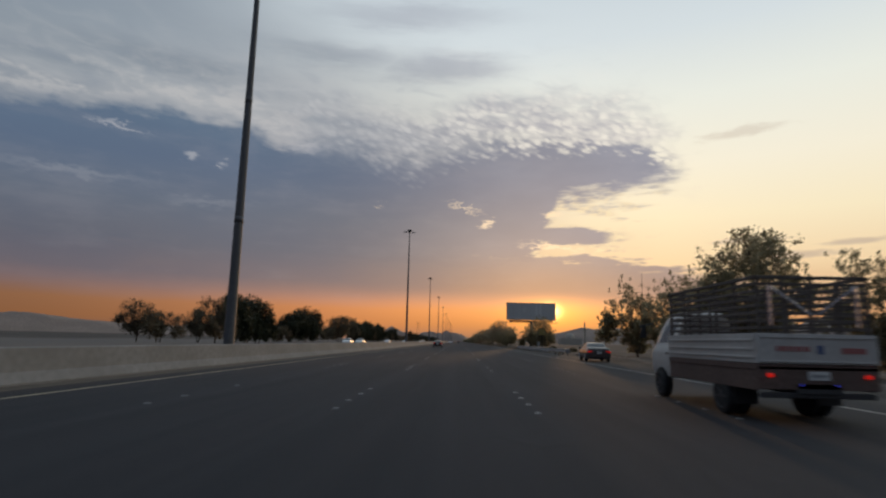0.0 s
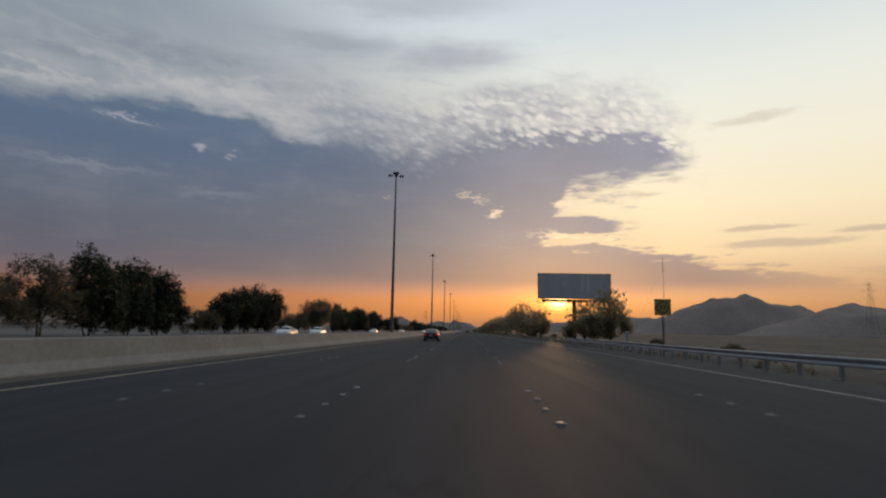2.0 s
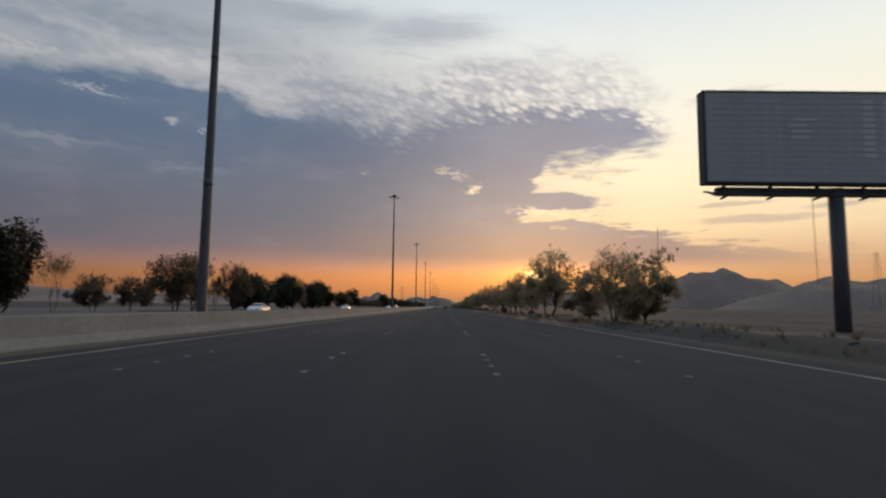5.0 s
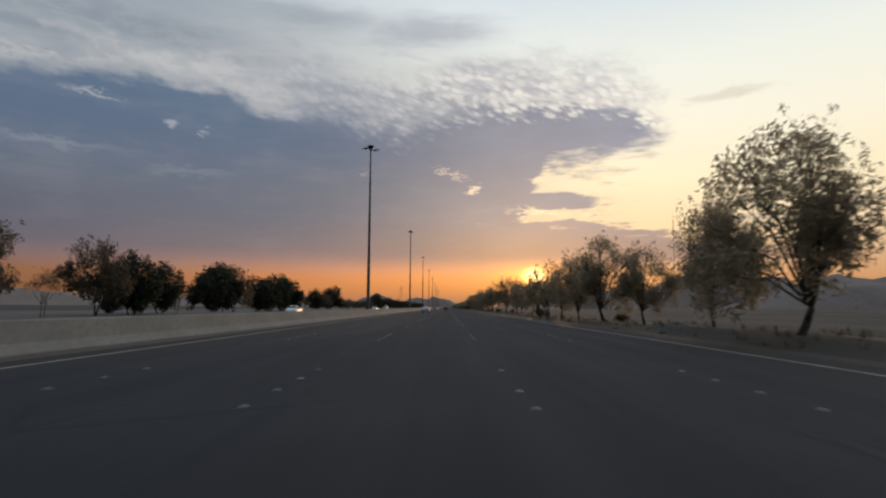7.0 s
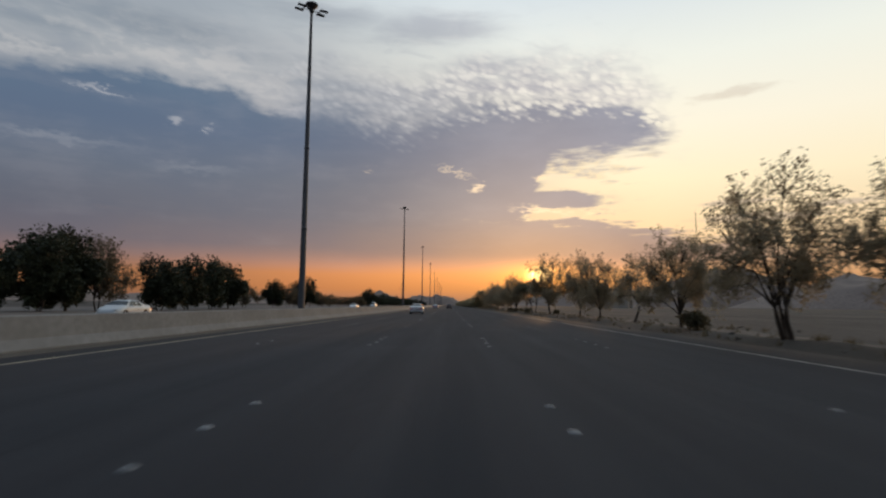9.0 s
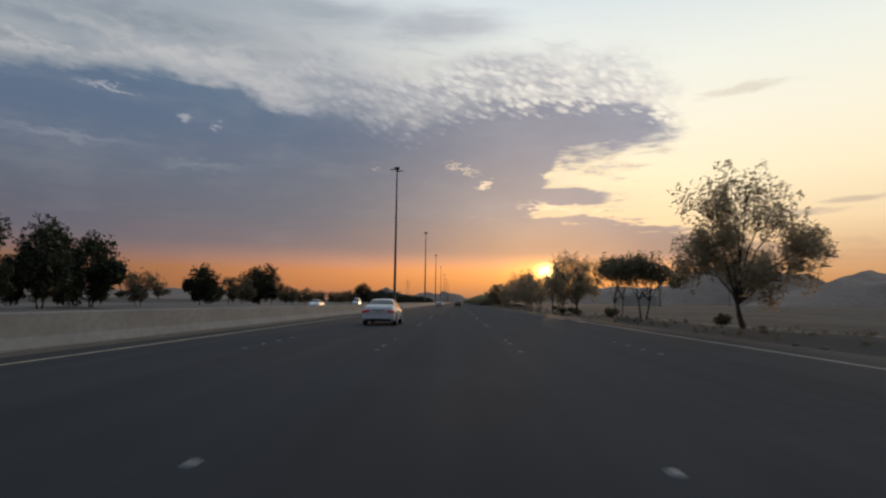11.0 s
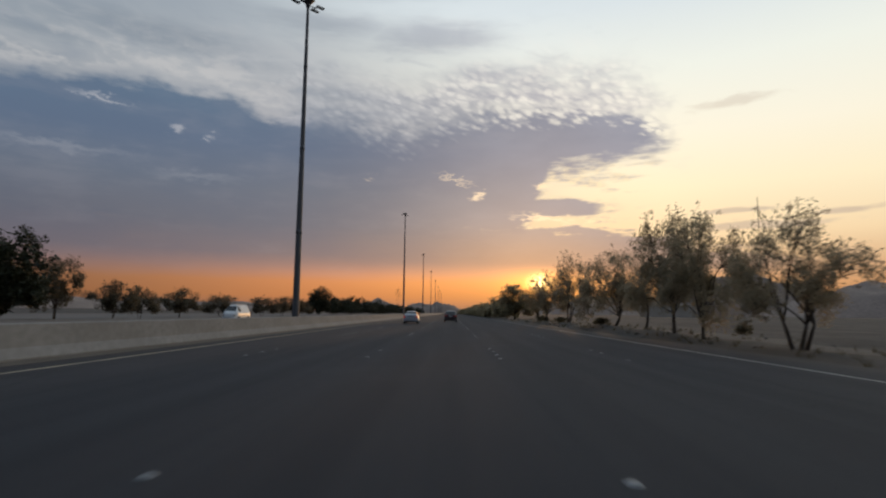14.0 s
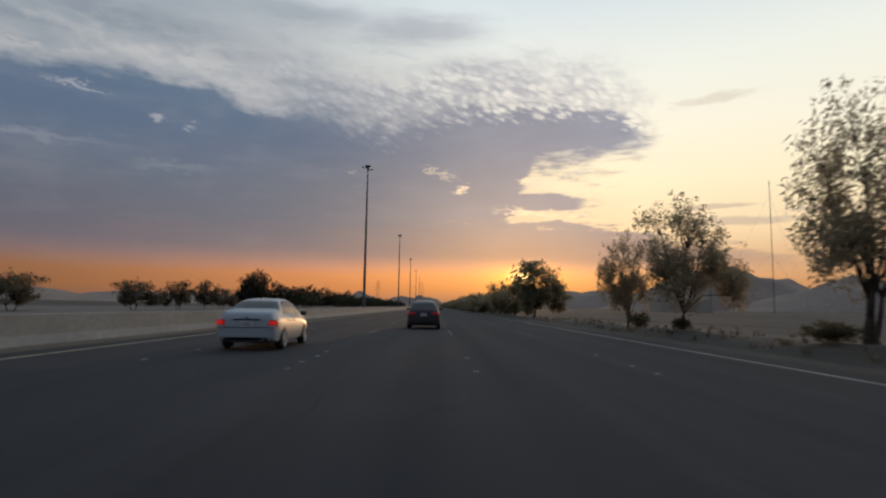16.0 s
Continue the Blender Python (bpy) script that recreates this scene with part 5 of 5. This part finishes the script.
    (y0, k0), (y1, _) = rear_w
    pane("rear_window", ((y0, 9.2), (y1, 9.7), (y1, 13), (y0, 13)), both=True)
    (y0, _), (y1, _) = wind
    pane("windscreen", ((y0, 9.7), (y1, 9.2), (y1, 13), (y0, 13)), both=True)
    for c in sides:
        pane("side_window", c, sides_=(1, -1))
    zl = sh.section(0.1)[6][1]
    for s in (1, -1):
        w = sh.width(0.04)
        lw, lh = (0.42, 0.12) if kind != "compact" else (0.23, 0.22)
        lx = s * (w - lw / 2 + 0.035)
        lamp = part("tail_lamp", box(lw, 0.2, lh, (lx, 0.08, zl - lh / 2 + 0.0), 0.035, Matrix.Rotation(s * 0.14, 4, "Y")), RED_FAINT, body, "red tail lamp")
        part("lit_element", box(lw * 0.72, 0.02, lh * (0.42 if kind != "compact" else 0.36), (lx + s * 0.02, -0.024, zl - lh * 0.4), 0.008, Matrix.Rotation(s * 0.14, 4, "Y")), lamps, lamp, "glowing red lamp element")
        if kind == "compact":
            part("lamp_glass", box(0.19, 0.03, 0.07, (lx, -0.02, zl - 0.19), 0.01), CLEAR_LAMP, lamp, "clear reversing lamp")
        mirror = part("wing_mirror", box(0.2, 0.1, 0.13, (s * (half + 0.08), wind[1][0] - 0.42, lerp(belt, 3.0) + 0.1), 0.04), TRIM if kind == "compact" else coat, body)
        for yy in (sides[0][1][0] - 0.35, sides[1][1][0] - 0.95):
            part("door_handle", box(0.03, 0.2, 0.035, (s * (sh.width(yy) + 0.004), yy, lerp(belt, yy) - 0.13), 0.012), coat, body)
        yy = sides[0][1][0] + 0.035
        for yj in (yy, sides[1][1][0] + 0.12):
            part("door_gap", mesh_of("door_gap", *sh.patch(((yj - 0.006, 2.6), (yj + 0.006, 2.6), (yj + 0.006, 7.2), (yj - 0.006, 7.2)), s, 0.003, 1, 8), TRIM), None, body)
        part("headlamp", box(0.3, 0.22, 0.12, (s * (half - 0.3), length - 0.2, 0.66), 0.04), CLEAR_LAMP, body)
        for yw in wy:
            arch(body, s * (sh.width(yw) + 0.004), yw, r, s)
            wheel(top, s * (half - 0.085), yw, r, s, ALLOY)
    plate = part("number_plate", box(0.36, 0.02, 0.17, (0, -0.01, zl - 0.12), 0.008), PLATE, body)
    for i in range(2):
        part("plate_bar", box(0.26, 0.006, 0.03, (0, -0.023, zl - 0.15 + 0.06 * i)), PLATE_BAR, plate)
    part("boot_trim", box(0.75, 0.03, 0.035, (0, -0.004, zl + 0.0), 0.01), CHROME if chrome else TRIM, body)
    part("bumper_lower", box(half * 1.55, 0.1, 0.18, (0, 0.05, 0.31), 0.03), TRIM, body)
    part("bumper_seam", box(half * 1.6, 0.02, 0.012, (0, 0.004, 0.64)), TRIM, body)
    if chrome:
        b = box(half * 1.45, 0.025, 0.025, (0, -0.004, 0.4), 0.008)
        for s in (1, -1):
            box(0.025, 0.025, 0.12, (s * half * 0.76, 0.005, 0.45), 0.008, Matrix.Rotation(s * 0.5, 4, "Y"), b)
        part("chrome_strip", b, CHROME, body)
    if spoiler:
        part("boot_spoiler", box(half * 1.4, 0.1, 0.025, (0, 0.1, 1.05), 0.01), coat, body)
    part("exhaust_tip", tube((half * 0.55, -0.02, 0.3), (half * 0.55, 0.2, 0.3), 0.035, 0.035, 10), CHROME, body)
    part("roof_aerial", box(0.03, 0.12, 0.06, (0, sides[0][0][0] + 0.4, lerp(roof, sides[0][0][0] + 0.4) + 0.025), 0.01), coat, body)
    if kind == "compact":
        part("boot_badge", box(0.09, 0.012, 0.06, (0, -0.002, zl + 0.06), 0.02), CHROME, body)
    return top


car("sedan", "glossy black saloon with lit red tail lamps and chrome strip", (-4.15, 114.7, 0), 0, BLACK_PAINT, chrome=True, spoiler=True)
car("sedan", "silver compact saloon with lit red tail lamps", (-4.55, 405.2, 0), 0, SILVER_PAINT, "compact")
car("crossover", "dark maroon crossover with dim tail lamps", (0.1, 421.5, 0), 0, MAROON_PAINT, "crossover", RED_FAINT)
car("sedan", "white saloon with faintly glowing tail lamps on the dark carriageway", (-4.4, 296.0, 0), 0, WHITE_PAINT, "sedan", RED_FAINT)
car("sedan", "dark brown saloon with lit tail lamps on the shoulder", (10.5, 43.0, 0), -4, BROWN_PAINT, "sedan")
# oncoming cars behind the barrier
for x_, y_ in ((-23.5, 123.5), (-23.5, 139.0), (-24.0, 196.0), (-24.5, 263.0), (-24.0, 363.5)):
    car("sedan", "white saloon on the opposite carriageway", (x_, y_, 0), 180, WHITE_PAINT, "sedan", RED_FAINT)


def van():
    top = tagged(empty("van", (-25.0, 408.0, 0), 180), "white panel van on the opposite carriageway", "van")
    roof = [(0, 1.0), (0.03, 1.8), (0.12, 1.95), (0.6, 1.99), (3.1, 1.98), (3.5, 1.9), (4.3, 1.2), (4.5, 1.1), (4.72, 0.95), (4.8, 0.6)]
    belt = [(0, 0.9), (0.2, 1.12), (4.2, 1.1), (4.8, 0.55)]
    sh = Shell(4.8, 0.86, roof, belt)
    body = part("body", sh.mesh(WHITE_PAINT), None, top)
    for s in (1, -1):
        part("side_window", mesh_of("side_window", *sh.patch(((3.0, 7.6), (3.95, 7.6), (3.6, 9.8), (3.0, 9.8)), s), GLASS, True), None, body)
        part("wing_mirror", box(0.18, 0.12, 0.24, (s * 0.98, 3.95, 1.3), 0.04), TRIM, body)
        part("headlamp", box(0.28, 0.16, 0.2, (s * 0.62, 4.7, 0.75), 0.05), CLEAR_LAMP, body)
        for yw in (0.9, 3.75):
            arch(body, s * (sh.width(yw) + 0.004), yw, 0.32, s)
            wheel(top, s * 0.78, yw, 0.32, s, ALLOY)
    v1, f1 = sh.patch(((3.6, 10.4), (4.25, 10.6), (4.25, 13), (3.6, 13)), 1)
    v2, f2 = sh.patch(((3.6, 10.4), (4.25, 10.6), (4.25, 13), (3.6, 13)), -1)
    part("windscreen", mesh_of("windscreen", v1 + v2, f1 + [tuple(i + len(v1) for i in reversed(f)) for f in f2], GLASS, True), None, body)
    part("bumper", box(1.5, 0.12, 0.2, (0, 4.74, 0.4), 0.04), TRIM, body)


van()


# ---- stake-bed truck ----
def truck():
    top = tagged(empty("truck", (6.27, 10.2, 0), 0), "light truck with white panels, rusty skirts and slatted rack", "truck")
    wd, ln = 2.08, 4.2
    chassis = part("chassis", box(0.8, 5.9, 0.2, (0, 2.95, 0.62), 0.02), DARK_STEEL, top)
    bed = part("bed_floor", box(wd, ln, 0.12, (0, ln / 2, 0.98), 0.02), TRUCK_RUST, top)
    # white drop sides with pressed ribs
    for s in (1, -1):
        side = part("side_panel", box(0.05, ln, 0.52, (s * (wd / 2 - 0.02), ln / 2, 1.3), 0.012), TRUCK_WHITE, top, "white drop side with pressed ribs")
        for z in (1.14, 1.28, 1.44):
            part("rib", box(0.035, ln - 0.25, 0.05, (s * (wd / 2 + 0.012), ln / 2, z), 0.015), TRUCK_WHITE, side)
        part("skirt", box(0.04, ln - 0.1, 0.42, (s * (wd / 2 - 0.04), ln / 2 + 0.05, 0.78), 0.012), TRUCK_RUST, top, "rusty brown side skirt")
        part("mudguard", box(0.42, 1.0, 0.05, (s * 0.78, 1.55, 0.86), 0.02), DARK_STEEL, top)
    gate = part("tailgate", box(wd, 0.05, 0.52, (0, 0.0, 1.3), 0.012), TRUCK_WHITE, top, "white tailgate with faded lettering")
    for z in (1.08, 1.5):
        part("rib", box(wd - 0.1, 0.03, 0.035, (0, -0.03, z), 0.012), TRUCK_WHITE, gate)
    x = -0.72
    for wl in (0.05, 0.1, 0.1, 0.11, 0.1):
        part("lettering_bar", box(wl, 0.008, 0.09, (x + wl / 2, -0.03, 1.3)), RED_PRINT, gate)
        x += wl + 0.03
    part("badge", box(0.1, 0.01, 0.15, (0.05, -0.03, 1.29)), BLUE_PRINT, gate)
    part("lettering_bar", box(0.42, 0.008, 0.1, (0.62, -0.03, 1.28)), RED_PRINT, gate)
    tail = part("tail_panel", box(wd, 0.06, 0.4, (0, 0.03, 0.8), 0.015), TRUCK_RUST, top, "rusty brown tail panel")
    for s in (1, -1):
        part("tail_lamp", box(0.1, 0.05, 0.07, (s * 0.84, -0.015, 0.84), 0.02), RED_LIT, tail, "lit red tail lamp")
        part("blue_lamp", box(0.03, 0.03, 0.025, (s * 0.3, -0.012, 0.68), 0.008), BLUE_LIT, tail, "small blue lamp")
    plate = part("number_plate", box(0.36, 0.02, 0.15, (0, -0.012, 0.84), 0.006), PLATE, tail)
    part("plate_bar", box(0.26, 0.006, 0.05, (0, -0.025, 0.84)), PLATE_BAR, plate)
    part("underrun_bar", box(wd - 0.1, 0.08, 0.1, (0, 0.08, 0.5), 0.02), DARK_STEEL, top)
    # rack of slats on posts
    rack = part("rack_frame", rack_frame(wd, ln), RACK_WOOD, top)
    for i in range(7):
        z = 1.66 + 0.13 * i
        for s in (1, -1):
            part("slat", box(0.025, ln, 0.05, (s * (wd / 2 - 0.06), ln / 2, z), 0.006), RACK_WOOD, rack)
        part("slat", box(wd - 0.1, 0.025, 0.05, (0, 0.04, z), 0.006), RACK_WOOD, rack)
        part("slat", box(wd - 0.1, 0.025, 0.05, (0, ln - 0.04, z), 0.006), RACK_WOOD, rack)
    for s in (1, -1):
        part("chain", tube((s * 0.75, 0.0, 2.4), (0.05 * s, 0.0, 1.9), 0.025, 0.025, 6), CHROME, rack, "pale chain across the rear rack")
        part("chain", tube((s * 0.76, 0.0, 2.42), (s * 0.76, 0.0, 1.7), 0.025, 0.025, 6), CHROME, rack, "pale chain across the rear rack")
    # cab
    cab_roof = [(0, 1.9), (0.02, 2.1), (0.1, 2.16), (0.5, 2.19), (1.3, 2.17), (1.42, 2.1), (1.6, 1.35), (1.63, 1.2), (1.64, 1.0)]
    sh = Shell(1.64, 0.92, cab_roof, [(0, 0.85), (0.05, 1.3), (1.5, 1.25), (1.64, 0.8)], 0.5)
    sh.taper = (0.02, 0.08)
    cab = part("cab", sh.mesh(TRUCK_WHITE), None, top, "white cab")
    cab.matrix_basis = pose(0, ln + 0.12, 0)
    for s in (1, -1):
        part("side_window", mesh_of("side_window", *sh.patch(((0.35, 7.5), (1.25, 7.5), (1.05, 9.8), (0.35, 9.8)), s), GLASS, True), None, cab)
        part("mirror_arm", tube((s * 0.9, 1.3, 1.9), (s * 1.15, 1.4, 1.85), 0.015, 0.015, 6), DARK_STEEL, cab)
        part("wing_mirror", box(0.16, 0.06, 0.36, (s * 1.17, 1.4, 1.68), 0.03), TRIM, cab)
        part("door_handle", box(0.03, 0.16, 0.04, (s * 0.925, 0.35, 1.12), 0.01), TRIM, cab)
    v1, f1 = sh.patch(((1.22, 10.2), (1.5, 10.4), (1.5, 13), (1.22, 13)), 1)
    v2, f2 = sh.patch(((1.22, 10.2), (1.5, 10.4), (1.5, 13), (1.22, 13)), -1)
    part("windscreen", mesh_of("windscreen", v1 + v2, f1 + [tuple(i + len(v1) for i in reversed(f)) for f in f2], GLASS, True), None, cab)
    for s in (1, -1):
        wheel(top, s * 0.86, ln + 0.9, 0.38, s, DARK_STEEL)
        wheel(top, s * 0.9, 1.55, 0.38, s, DARK_STEEL)
        wheel(top, s * 0.66, 1.55, 0.38, s, DARK_STEEL)
        part("mud_flap", box(0.45, 0.02, 0.4, (s * 0.78, 1.0, 0.45), 0.005), TRIM, top)


def rack_frame(wd, ln):
    b = bmesh.new()
    for s in (1, -1):
        for i in range(6):
            box(0.05, 0.06, 1.1, (s * (wd / 2 - 0.09), 0.05 + (ln - 0.1) * i / 5, 2.02), 0.008, None, b)
        box(0.06, ln, 0.06, (s * (wd / 2 - 0.06), ln / 2, 2.56), 0.01, None, b)
    for y in (0.05, ln - 0.05):
        for x in (-0.5, 0.0, 0.5):
            box(0.05, 0.05, 1.1, (x, y, 2.02), 0.008, None, b)
        box(wd - 0.1, 0.06, 0.06, (0, y, 2.56), 0.01, None, b)
    return b


truck()
